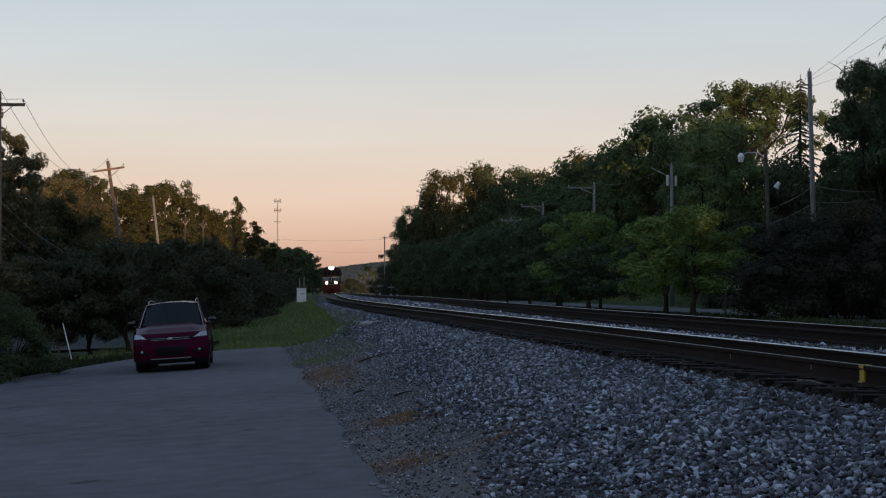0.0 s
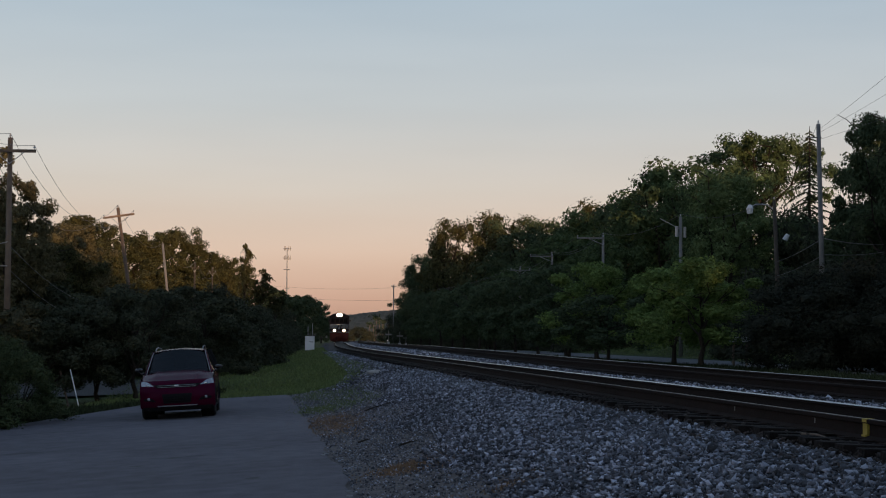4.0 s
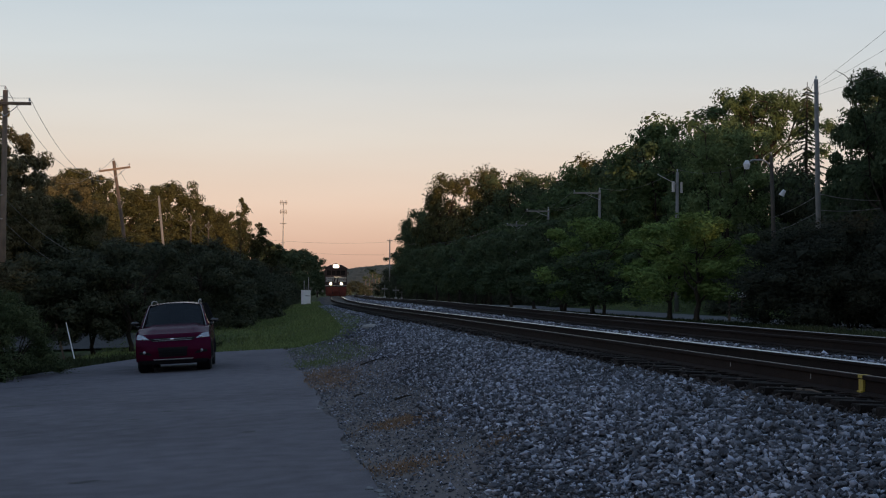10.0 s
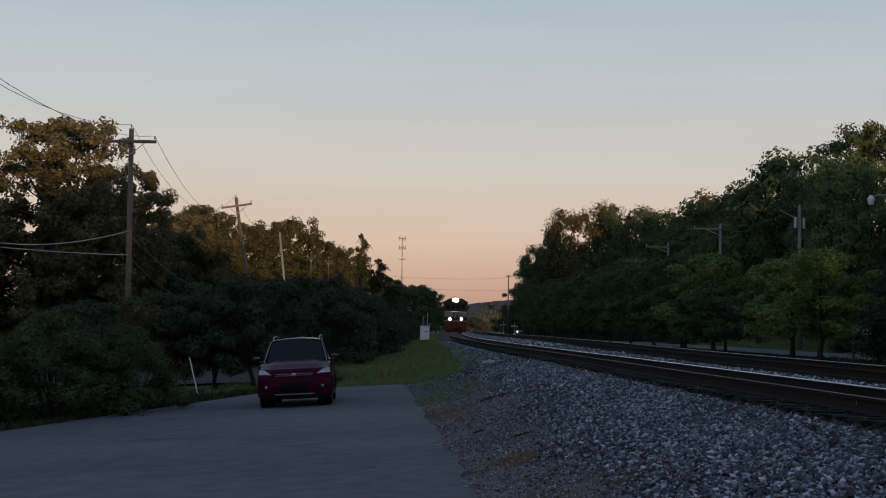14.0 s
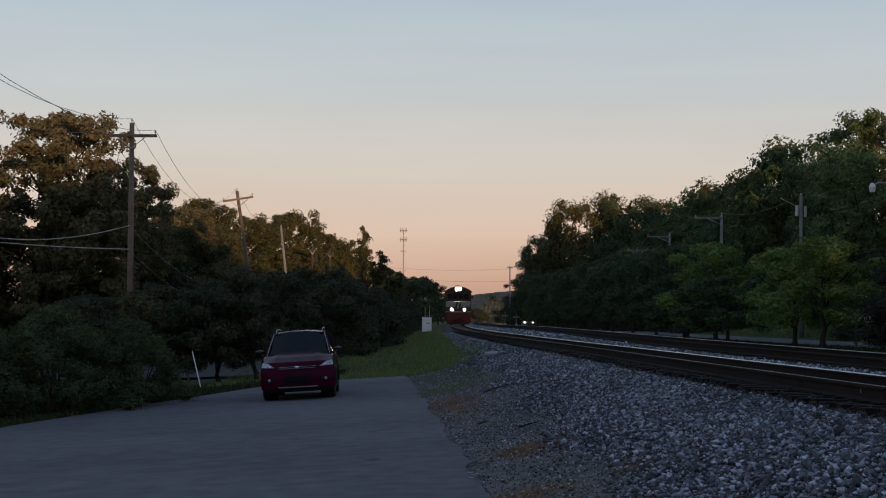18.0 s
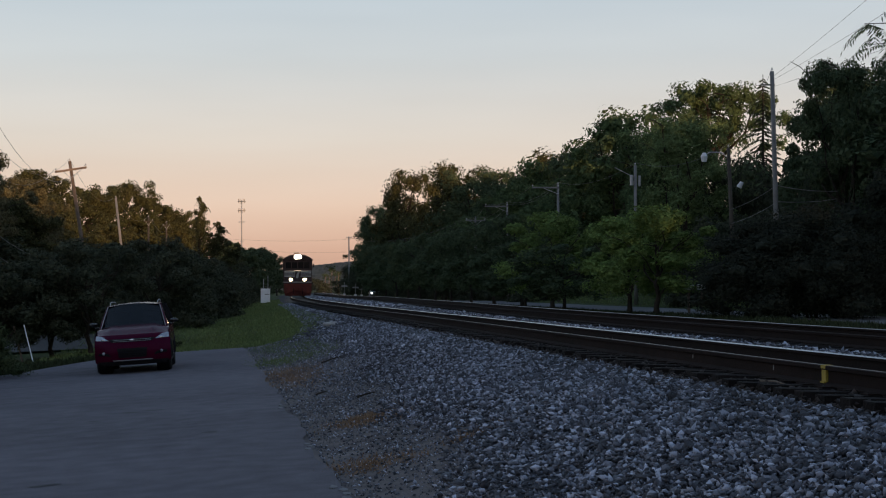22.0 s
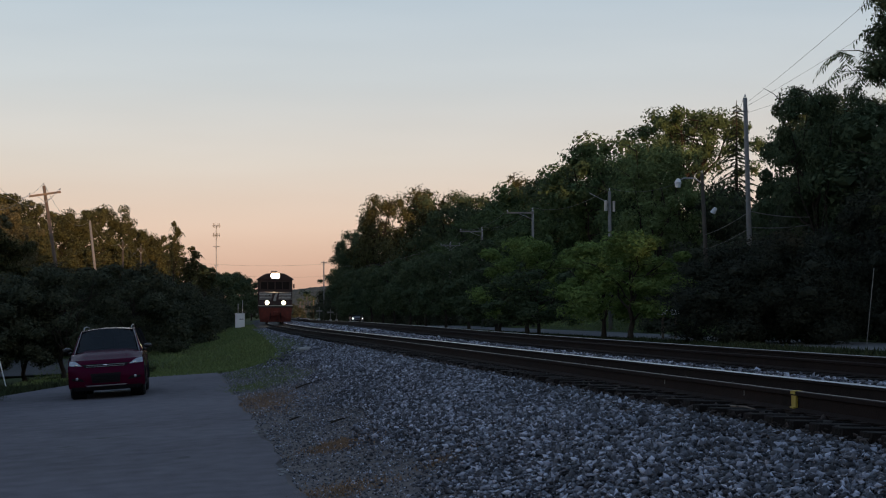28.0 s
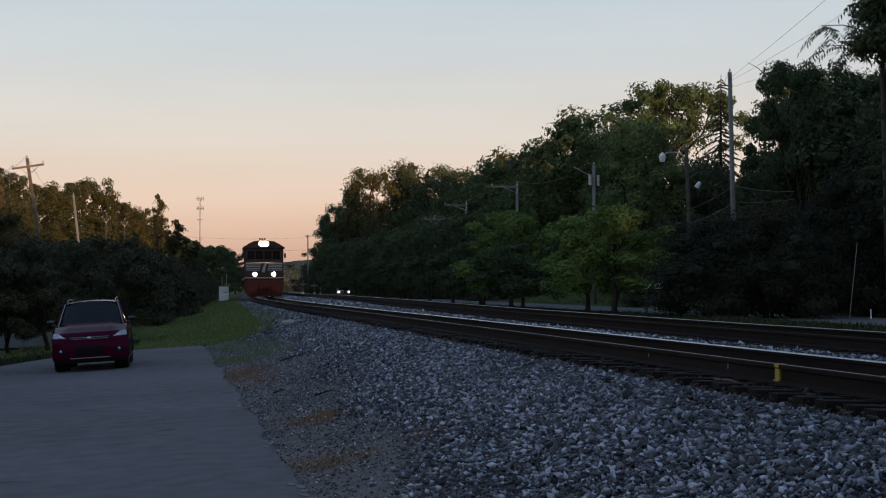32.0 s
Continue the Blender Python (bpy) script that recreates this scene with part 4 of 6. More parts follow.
# ---- poles and wires ----
def pole(x, y, tall, mat, lean=(0.0, 0.0), arm=1.2, arm_side=0.0, label="", drop=0.25, transformer=False, name="utility_pole"):
    """Round wooden pole with a crossarm, braces and insulators. Returns the tops of its insulators in the world."""
    base = float(height(x, y))
    thing = tagged(empty(name, pose(x, y, base)), label, "utility pole", "utility poles")
    top = Vector((lean[0], lean[1], tall))
    part("shaft", tube(bmesh.new(), (0, 0, -0.2), top, 0.135, 0.095, 12), mat, thing, smooth=True)
    pins = []

    def pin(p, high=0.16):
        bm = tube(bmesh.new(), p, p + Vector((0, 0, high * 0.5)), 0.015, n=6)
        tube(bm, p + Vector((0, 0, high * 0.35)), p + Vector((0, 0, high)), 0.045, 0.03, 8)
        part("insulator", bm, M["steel"], thing)
        pins.append(p + Vector((x, y, base + high)))

    if arm:
        z = tall - drop
        c = top * (z / tall)
        a, b = c + Vector((-arm + arm_side, 0, 0)), c + Vector((arm + arm_side, 0, 0))
        rise = -lean[0] / tall * arm
        a.z, b.z = a.z - rise, b.z + rise
        turn = Matrix.Translation(c) @ Matrix.Rotation(math.atan(lean[0] / tall), 4, "Y")
        part("crossarm", box(bmesh.new(), -arm + arm_side, arm + arm_side, -0.17, -0.07, -0.06, 0.06, 0.01, turn), mat, thing)
        for s in (a, b):
            e = c.lerp(s, 0.55)
            part("brace", tube(bmesh.new(), (e.x, c.y - 0.13, z - 0.05), (c.x, c.y - 0.13, z - 0.5), 0.018, n=6), M["steel"], thing)
        pin(a + Vector((0.06, -0.12, 0.06)))
        pin(b + Vector((-0.06, -0.12, 0.06)))
    pin(top)
    if transformer:
        bm = tube(bmesh.new(), (-0.26, -0.1, tall - 1.25), (-0.26, -0.1, tall - 0.65), 0.11, n=16)
        tube(bm, (-0.26, -0.1, tall - 0.65), (-0.26, -0.1, tall - 0.60), 0.11, 0.06, 16)
        tube(bm, (0.24, -0.1, tall - 1.30), (0.24, -0.1, tall - 0.65), 0.09, n=16)
        tube(bm, (-1.3, -0.05, tall - 0.15), (-0.1, -0.05, tall - 0.75), 0.02, n=6)
        part("transformer", bm, M["steel"], thing, "pale grey drum transformer")
    return thing, pins


def wire(a, b, drop, r=0.009, mat="wire", label="sagging overhead power line"):
    return tagged(sweep("power_line", sag(a, b, drop), r, M[mat]), label, "power line", "power lines")


left = []
for x, y, tall, mat, lean, arm in ((-10.65, 65, 9.95, "wood_pole", (0.0, 0), 1.0), (-8.7, 102, 9.7, "wood_pole", (-1.5, 0), 0.95), (-9.5, 145, 9.85, "grey_pole", (-1.1, 0), 0.0),
                                   (-10.4, 193, 10.3, "dark_pole", (0, 0), 0.5), (-10.4, 240, 11.6, "dark_pole", (0, 0), 0.5), (-10.4, 290, 12.0, "dark_pole", (0, 0), 0.6)):
    left.append(pole(x, y, tall, M[mat], lean, arm, 0.0, "weathered brown wooden utility pole with a crossarm" if arm else "leaning grey utility pole without crossarm", 0.52)[1])
for p, q in zip(left, left[1:]):
    for i in range(min(len(p), len(q))):
        wire(p[-1 - i], q[-1 - i], 2.0 if p is left[0] else 1.3)
for i, (x, z) in enumerate(((-11.6, 8.9), (-9.9, 9.9), (-10.6, 10.1))):
    wire(left[0][i], (x - 0.6, 20, z), 1.6)
for z0, z1, d, r in ((5.48, 5.9, 0.54, 0.020), (4.55, 5.5, 0.10, 0.018)):
    wire((-10.65, 64.8, z0), (-20.5, 75.5, z1), d, r, "cable", "thick sagging pale telephone cable")
    wire((-10.65, 65.2, z0 - 0.1), (-10.1, 102, z0 - 1.6), 0.9, 0.012)

right = []
pole(25.5, 57.3, 12.6, M["wood_pole"], (-0.30, 0), 0.0, 0.0, "weathered brown pole beside the tall grey one")
for x, y, tall, kind in ((25.05, 57.5, 11.0, "top"), (24.04, 72, 11.2, "top"), (26.0, 85, 8.6, "lamp"), (24.3, 100, 9.0, "drum"), (24.3, 125, 9.4, "arm"), (24.4, 150, 9.2, "arm"), (24.6, 172, 9.0, "cross"), (19.7, 300, 11.3, "far")):
    tp = kind == "top"
    thing, pins = pole(x, y, tall - 0.35, M["dark_pole" if kind == "lamp" or y == 57.5 else "grey_pole"], (-0.22, 0) if tp else ((-0.3, 0) if kind == "lamp" else (0, 0)),
                       0.0 if kind in ("top", "lamp", "drum") else 0.5 if kind == "far" else 1.05, -1.0 if kind == "arm" else 0.0,
                       {"top": "tall bare grey utility pole", "lamp": "leaning pole with a street light bracket", "drum": "utility pole with a drum transformer",
                        "arm": "utility pole with a one-sided crossarm", "cross": "grey utility pole with a crossarm", "far": "far utility pole with a short crossarm"}[kind], transformer=kind == "drum")
    if y == 72:
        part("crossarm", box(bmesh.new(), -0.75, -0.1, -0.08, 0.0, tall - 1.00, tall - 0.94, 0.01), M["grey_pole"], thing)
    if kind == "lamp":
        sweep("bracket", [(-0.28, 0, 7.7), (-0.7, 0, 8.0), (-1.3, 0, 8.0), (-1.5, 0, 7.9)], 0.035, M["steel"], thing, 6)
        bm = tube(bmesh.new(), (-1.62, 0, 7.50), (-1.62, 0, 7.78), 0.13, 0.19, 14)
        tube(bm, (-1.62, 0, 7.78), (-1.62, 0, 7.98), 0.19, 0.07, 14)
        part("lamp_head", bm, M["white_paint"], thing, "unlit white street light head")
        bm = tube(bmesh.new(), (0.26, 0, 6.15), (0.40, -0.1, 6.42), 0.15, 0.10, n=12)
        part("meter_box", bm, M["white_paint"], thing, "small white drum on the pole")
    right.append(pins)
for p, q in zip(right[1:], right[2:]):
    for i in range(min(len(p), len(q))):
        wire(p[-1 - i], q[-1 - i], 0.6 if (q[0] - p[0]).length < 60 else 1.6)
for x, z in ((14.5, 11.35), (17.1, 11.2), (23.9, 10.9)):
    wire((23.85, 72, z), (x, 20, z + 0.1), 0.25, 0.006)
for z, z1 in ((6.5, 6.3), (5.75, 5.95)):
    wire((23.8, 72, z), (27.4, 73.6, z1), 0.10, 0.02, "wire_pale", "slack grey service cable")
    wire((23.9, 72, z - 0.1), (25.8, 85, z - 0.5), 0.1, 0.012)
# lines across the tracks, far away
wire((-10.4, 290, 11.5), (19.7, 300, 10.9), 0.7, 0.013)
wire((-10.4, 290, 9.6), (19.7, 300, 8.6), 0.5, 0.013)
# leaning guy wire with its pale sleeve
guy = tagged(empty("guy_wire", pose(22.15, 54.2, float(height(22.15, 54.2)))), "pale leaning guy wire sleeve", "guy wire")
part("sleeve", tube(bmesh.new(), (0, 0, 0), (0.30, 0, 2.62), 0.017, n=8), M["wire_pale"], guy)
part("sleeve", tube(bmesh.new(), (0.35, -1.0, 0), (0.35, -1.0, 0.35), 0.03, n=8), M["white_paint"], guy)


# mobile phone mast far behind
def mast(x, y, tall):
    t = tagged(empty("radio_mast", pose(x, y, 0)), "slim lattice radio mast with antenna platforms", "radio mast")
    part("shaft", tube(bmesh.new(), (0, 0, 0), (0, 0, tall), 0.42, 0.22, 8), M["steel"], t)
    for z, w in ((tall - 0.5, 2.7), (tall - 4.6, 2.6), (tall - 9.6, 2.2), (tall - 18, 1.4)):
        bm = bmesh.new()
        for k in range(3):
            a = k * 2.094 + 0.5
            c, s = math.cos(a), math.sin(a)
            tube(bm, (0, 0, z), (c * w * 0.5, s * w * 0.5, z), 0.14, n=5)
            tube(bm, (c * w * 0.5 - s * w * 0.4, s * w * 0.5 + c * w * 0.4, z), (c * w * 0.5 + s * w * 0.4, s * w * 0.5 - c * w * 0.4, z), 0.14, n=5)
        part("platform", bm, M["steel"], t)
        if w > 2.5:
            for k in range(6):
                a = k * 1.047
                bm = box(bmesh.new(), math.cos(a) * w * 0.5 - 0.14, math.cos(a) * w * 0.5 + 0.14, math.sin(a) * w * 0.5 - 0.12, math.sin(a) * w * 0.5 + 0.12, z - 0.8, z + 1.1)
                part("antenna", bm, M["wire_pale"], t)


mast(0.9, 730, 41.0)


# ---- vehicles ----
M["ruby"] = material("ruby", (0.052, 0.003, 0.016), 0.22, metal=0.0, spec=0.35, vary=0.15, scale=3)
M["ruby"].node_tree.nodes["Principled BSDF"].inputs["IOR"].default_value = 1.2
M["ruby"].node_tree.nodes["Principled BSDF"].inputs["Specular Tint"].default_value = (0.80, 0.50, 1.0, 1)
M["silver"] = material("silver", (0.09, 0.09, 0.10), 0.4, metal=0.3, coat=0.3, vary=0.1, scale=3)
M["black_plastic"] = material("black_plastic", (0.010, 0.010, 0.012), 0.75, spec=0.12, vary=0.3, scale=20, bump=0.2, bump_scale=80)
M["gloss_black"] = material("gloss_black", (0.014, 0.013, 0.016), 0.25, spec=0.6, vary=0.2, scale=10)
M["tyre"] = material("tyre", (0.012, 0.012, 0.013), 0.85, vary=0.3, scale=12, bump=0.4, bump_scale=50)
M["chrome"] = material("chrome", (0.60, 0.60, 0.62), 0.18, metal=1.0)
M["lamp_clear"] = material("lamp_clear", (0.42, 0.44, 0.50), 0.2, metal=0.4, coat=0.6, vary=0.5, scale=9)
M["lamp_lit"] = material("lamp_lit", (0.9, 0.9, 0.9), 0.3, emission=(1.0, 0.86, 0.66), strength=120)
M["glass"] = material("glass", (0.02, 0.025, 0.045), 0.03, transmission=0.9, spec=0.04)
M["glass"].node_tree.nodes["Principled BSDF"].inputs["IOR"].default_value = 1.36
M["cab_glass"] = material("cab_glass", (0.010, 0.010, 0.012), 0.12, spec=0.25)
M["seat_cloth"] = material("seat_cloth", (0.02, 0.02, 0.022), 0.9, vary=0.3, scale=10)
M["plate"] = material("plate", (0.30, 0.31, 0.33), 0.5, vary=0.2, scale=10)


def grid(bm, fn, nu, nv, flip=False, skip=None):
    """Adds the sheet fn(u, v) to bm; u and v run from 0 to 1."""
    vs = [[bm.verts.new(fn(i / nu, j / nv)) for j in range(nv + 1)] for i in range(nu + 1)]
    for i in range(nu):
        for j in range(nv):
            q = [vs[i][j], vs[i + 1][j], vs[i + 1][j + 1], vs[i][j + 1]]
            if skip and skip(sum((a.co for a in q), Vector()) / 4):
                continue
            bm.faces.new(q[::-1] if flip else q)
    return bm


def nose(x, z):
    """Front surface of the car: how far back it lies."""
    a = min(1.0, abs(x) / 0.92)
    return 0.34 * a ** 2.5 + float(np.interp(z, [0.2, 0.33, 0.5, 0.68, 0.80, 0.90, 0.97], [0.11, 0.03, 0.0, 0.02, 0.07, 0.17, 0.30]))


def flank_top(y):
    return float(np.interp(y, [0.2, 0.6, 1.2, 2.5, 4.0, 4.5], [0.93, 1.00, 1.06, 1.08, 1.12, 1.12]))


def flank(y, z):
    t = (z - 0.70) / 0.42
    end = max(0.0, y - 3.9) / 0.6
    return 0.92 - 0.055 * max(0.0, t) ** 2 - 0.03 * max(0.0, -t) ** 2 - 0.018 * math.exp(-((z - 0.60) / 0.08) ** 2) - 0.07 * end ** 2


def patch(name, corners, mat, parent, out=0.008, n=6, label="", m=5):
    """A piece on the car's front between four (x, z) corners: lower left, lower right, upper right, upper left."""
    def fn(u, v):
        x = (corners[0][0] * (1 - u) + corners[1][0] * u) * (1 - v) + (corners[3][0] * (1 - u) + corners[2][0] * u) * v
        z = (corners[0][1] * (1 - u) + corners[1][1] * u) * (1 - v) + (corners[3][1] * (1 - u) + corners[2][1] * u) * v
        edge = min(u, 1 - u, v, 1 - v) * 8
        return Vector((x, nose(x, z) - out * min(1.0, 0.2 + edge), z))
    return part(name, grid(bmesh.new(), fn, n, m), mat, parent, label, True)


def suv(name, paint, lit, label):
    car = tagged(empty(name), label, "car")
    bm = bmesh.new()
    grid(bm, lambda u, v: Vector((-0.92 + 1.84 * u, nose(-0.92 + 1.84 * u, 0.27 + 0.66 * v), 0.27 + 0.66 * v)), 28, 14)
    for s in (-1, 1):
        def side(u, v, s=s):
            z0 = 0.27 + 0.66 * v
            y = nose(0.92, z0) * (1 - u) + 4.46 * u
            z = 0.27 + (flank_top(y) - 0.27) * v
            return Vector((s * flank(y, z), y, z))
        grid(bm, side, 60, 18, s < 0, lambda c: any((c.y - w) ** 2 + (c.z - 0.35) ** 2 < 0.385 ** 2 for w in (0.90, 3.59)))
    grid(bm, lambda u, v: Vector((s_x(u) * flank(4.46, 0.27 + 0.85 * v), 4.46 + 0.10 * (1 - s_x(u) ** 2) - 0.05 * v, 0.27 + 0.85 * v)), 12, 8, True)
    body = part("body", bm, paint, car, "", True)

    def hood_at(u, v):
        x = -1 + 2 * u
        y = nose(0.90 * x, 0.93) * (1 - v) + 1.24 * v
        half = flank(y, flank_top(y))
        lift = min(1.0, v * 2.2)
        crown = 0.085 * (1 - abs(x) ** 2.4) * math.sin(lift * math.pi / 2)
        ridge = 0.022 * math.exp(-((abs(x) - 0.58) / 0.10) ** 2) * lift
        z0 = 0.931 + (flank_top(y) - 0.931) * min(1.0, v * 1.6)
        return Vector((x * half * (1 - 0.02 * (1 - lift)), y + 0.012, z0 + crown + ridge))
    part("hood", grid(bmesh.new(), hood_at, 28, 14), paint, car, "", True)

    # glasshouse
    def wind(u, v):
        x = -1 + 2 * u
        return Vector((x * (0.80 - 0.15 * v), 1.16 + 0.81 * v + 0.12 * x * x * (1 - 0.6 * v), 1.07 + 0.535 * v + 0.055 * (1 - x * x) * v - 0.015 * x * x * (1 - v)))
    ws = part("windscreen", grid(bmesh.new(), wind, 16, 10), M["glass"], car, "dark reflecting windscreen", True)
    ws.visible_shadow = False
    for s in (-1, 1):
        sweep("pillar", [(s * 0.83, 1.22, 1.05), (s * 0.745, 1.65, 1.34), (s * 0.655, 2.06, 1.60)], 0.035, paint, car, 6)
        for y0, y1, z1, t0 in ((1.52, 2.50, 1.585, 0.45), (2.56, 3.40, 1.585, 0.0), (3.46, 4.15, 1.56, 0.0)):
            def pane(u, v, s=s, y0=y0, y1=y1, z1=z1, t0=t0):
                y = (y0 + t0 * v) * (1 - u) + y1 * u
                z = 1.09 + (z1 - 1.09) * v
                return Vector((s * (0.865 - 0.205 * v - 0.03 * v * (1 - v)), y, z))
            g = part("side_window", grid(bmesh.new(), pane, 5, 5, s < 0), M["cab_glass"], car, "", True)
        for y, w in ((2.53, 0.035), (3.43, 0.04), (4.22, 0.09)):
            sweep("pillar", [(s * 0.866, y, 1.06), (s * 0.76, y, 1.36), (s * 0.655, y - 0.02, 1.60)], w, M["black_plastic"], car, 6)
        sweep("roof_rail", [(s * 0.60, 2.12, 1.645), (s * 0.60, 2.22, 1.70), (s * 0.605, 3.1, 1.725), (s * 0.59, 4.0, 1.70), (s * 0.585, 4.1, 1.645)], 0.014, M["plate"], car, 8)
        # pale strips modelled as sky glint on the screen pillar and side window's waist
        sweep("screen_trim", [(s * 0.80, 1.165, 1.075), (s * 0.725, 1.60, 1.36), (s * 0.655, 1.985, 1.605)], 0.011, M["plate"], car, 5)
        sweep("waist_trim", [(s * 0.872, 1.45, 1.085), (s * 0.878, 2.5, 1.09), (s * 0.868, 4.1, 1.11)], 0.010, M["plate"], car, 5)
        # mirror
        bm = bmesh.new()
        bmesh.ops.create_uvsphere(bm, u_segments=14, v_segments=8, radius=1, matrix=Matrix.Translation((s * 1.0, 1.52, 1.19)) @ Matrix.Diagonal((0.115, 0.065, 0.050, 1)))
        tube(bm, (s * 0.86, 1.55, 1.08), (s * 0.98, 1.53, 1.12), 0.03, n=6)
        part("mirror", bm, M["gloss_black"], car, "glossy black door mirror", True)
        # headlamp and its inner lens
        hl = patch("headlight", [(s * 0.56, 0.800), (s * 0.90, 0.815), (s * 0.89, 0.930), (s * 0.74, 0.915)][:: 1 if s > 0 else -1], M["lamp_clear"], car, 0.012, 8, "clear swept-back headlight")
        bm = tube(bmesh.new(), (s * 0.70, nose(0.70, 0.83) - 0.03, 0.825), (s * 0.70, nose(0.70, 0.83) + 0.02, 0.825), 0.085 if lit else 0.045, n=14)
        part("lens", bm, lit if lit else M["chrome"], hl, "", True)
        fog = tube(bmesh.new(), (s * 0.70, nose(0.70, 0.50) - 0.016, 0.50), (s * 0.70, nose(0.70, 0.50) + 0.02, 0.50), 0.036, n=14)
        part("fog_light", fog, M["lamp_clear"], car, "", True)
        patch("fog_surround", [(s * 0.50, 0.42), (s * 0.84, 0.46), (s * 0.82, 0.515), (s * 0.60, 0.505)][:: 1 if s > 0 else -1], M["black_plastic"], car, 0.004)
        # door gaps and handles, sill
        for y in (1.42, 2.53, 3.40):
            pts = [(s * (flank(y, z) + 0.001), y, z) for z in (0.36, 0.5, 0.65, 0.8, 0.95, 1.05)]
            sweep("door_gap", pts, 0.006, M["black_plastic"], car, 4)
        for y in (2.30, 3.20):
            part("door_handle", box(bmesh.new(), s * (flank(y, 0.92) + 0.0) - 0.015, s * (flank(y, 0.92)) + 0.015, y - 0.1, y + 0.1, 0.905, 0.935, 0.008), paint, car)
        part("sill", box(bmesh.new(), min(s * 0.80, s * 0.915), max(s * 0.80, s * 0.915), 1.30, 3.20, 0.22, 0.34, 0.02), M["black_plastic"], car)
        for y in (0.90, 3.59):
            arc = [(s * (0.905), y + 0.395 * math.cos(a), 0.35 + 0.395 * math.sin(a)) for a in [math.pi * k / 14 - 0.1 for k in range(16)]]
            sweep("arch_trim", arc, 0.032, M["black_plastic"], car, 6)
            well = tube(bmesh.new(), (s * 0.55, y, 0.36), (s * 0.86, y, 0.36), 0.385, n=24)
            part("wheel_well", well, M["black_plastic"], car)
            wheel = empty("wheel")
            wheel.parent = car
            bm = bmesh.new()
            prof = [(0.68, 0.22), (0.68, 0.315), (0.71, 0.345), (0.87, 0.345), (0.91, 0.32), (0.915, 0.24), (0.90, 0.215)]
            rings = [[bm.verts.new((s * px, y + pr * math.cos(k * math.pi / 16), 0.345 + pr * math.sin(k * math.pi / 16))) for k in range(32)] for px, pr in prof]
            for r0, r1 in zip(rings, rings[1:]):
                for k in range(32):
                    bm.faces.new([r0[k], r0[(k + 1) % 32], r1[(k + 1) % 32], r1[k]])
            part("tyre", bm, M["tyre"], wheel, "", True)
            bm = tube(bmesh.new(), (s * 0.80, y, 0.345), (s * 0.83, y, 0.345), 0.22, n=24)
            for k in range(5):
                a = k * 2 * math.pi / 5
                tube(bm, (s * 0.885, y, 0.345), (s * 0.875, y + 0.21 * math.cos(a), 0.345 + 0.21 * math.sin(a)), 0.04, 0.028, 6)
            tube(bm, (s * 0.83, y, 0.345), (s * 0.90, y, 0.345), 0.055, n=12)
            part("rim", bm, M["chrome"], wheel, "five-spoke alloy rim")

    def roof_at(u, v):
        x = -1 + 2 * u
        return Vector((x * 0.665, 1.96 + 2.34 * v, 1.60 + 0.055 * (1 - x * x) + 0.03 * math.sin(math.pi * min(1, v * 1.2))))
    part("roof", grid(bmesh.new(), roof_at, 14, 12), paint, car, "", True)
    rear = part("rear_window", grid(bmesh.new(), lambda u, v: Vector(((-1 + 2 * u) * (0.78 - 0.14 * v), 4.46 - 0.18 * v, 1.12 + 0.48 * v)), 6, 4, True), M["glass"], car, "", True)
    rear.visible_shadow = False
    # front: grilles, bars, badge, skirt
    low = patch("lower_grille", [(-0.33, 0.38), (0.33, 0.38), (0.37, 0.61), (-0.37, 0.61)], M["black_plastic"], car, 0.006, 10)
    for z in (0.43, 0.49, 0.55):
        patch("bar", [(-0.33, z), (0.33, z), (0.335, z + 0.018), (-0.335, z + 0.018)], M["black_plastic"], low, 0.016, 8)
    up = patch("upper_grille", [(-0.50, 0.755), (0.50, 0.755), (0.57, 0.835), (-0.57, 0.835)], M["black_plastic"], car, 0.006, 10)
    for z in (0.768, 0.806):
        patch("bar", [(-0.46, z), (0.46, z), (0.47, z + 0.009), (-0.47, z + 0.009)], M["plate"], up, 0.018, 10)
    badge = bmesh.new()
    bmesh.ops.create_uvsphere(badge, u_segments=16, v_segments=8, radius=1, matrix=Matrix.Translation((0, nose(0, 0.80) - 0.015, 0.80)) @ Matrix.Diagonal((0.062, 0.012, 0.026, 1)))
    part("badge", badge, M["chrome"], car, "plain oval badge", True)
    patch("skid_strip", [(-0.46, 0.305), (0.46, 0.305), (0.50, 0.33), (-0.50, 0.33)], M["plate"], car, 0.014, 10, "silver lower bumper strip")
    part("underbody", box(bmesh.new(), -0.74, 0.74, 0.25, 4.3, 0.20, 0.34, 0.02), M["black_plastic"], car)
    patch("lower_bumper", [(-0.80, 0.20), (0.80, 0.20), (0.86, 0.30), (-0.86, 0.30)], M["black_plastic"], car, 0.008, 14)
    sweep("wiper", [(-0.70, 1.17, 1.10), (-0.10, 1.20, 1.125)], 0.010, M["black_plastic"], car, 5)
    sweep("wiper", [(0.02, 1.18, 1.11), (0.62, 1.22, 1.125)], 0.010, M["black_plastic"], car, 5)
    # inside
    part("dashboard", box(bmesh.new(), -0.72, 0.72, 1.30, 1.75, 0.75, 1.08, 0.06), M["seat_cloth"], car)
    for sx in (-0.37, 0.37):
        seat = box(bmesh.new(), sx - 0.25, sx + 0.25, 2.45, 2.62, 0.55, 1.22, 0.06)
        box(seat, sx - 0.13, sx + 0.13, 2.52, 2.62, 1.24, 1.44, 0.04)
        part("seat", seat, M["seat_cloth"], car)
    part("rear_seat", box(bmesh.new(), -0.65, 0.65, 3.3, 3.5, 0.55, 1.25, 0.06), M["seat_cloth"], car)
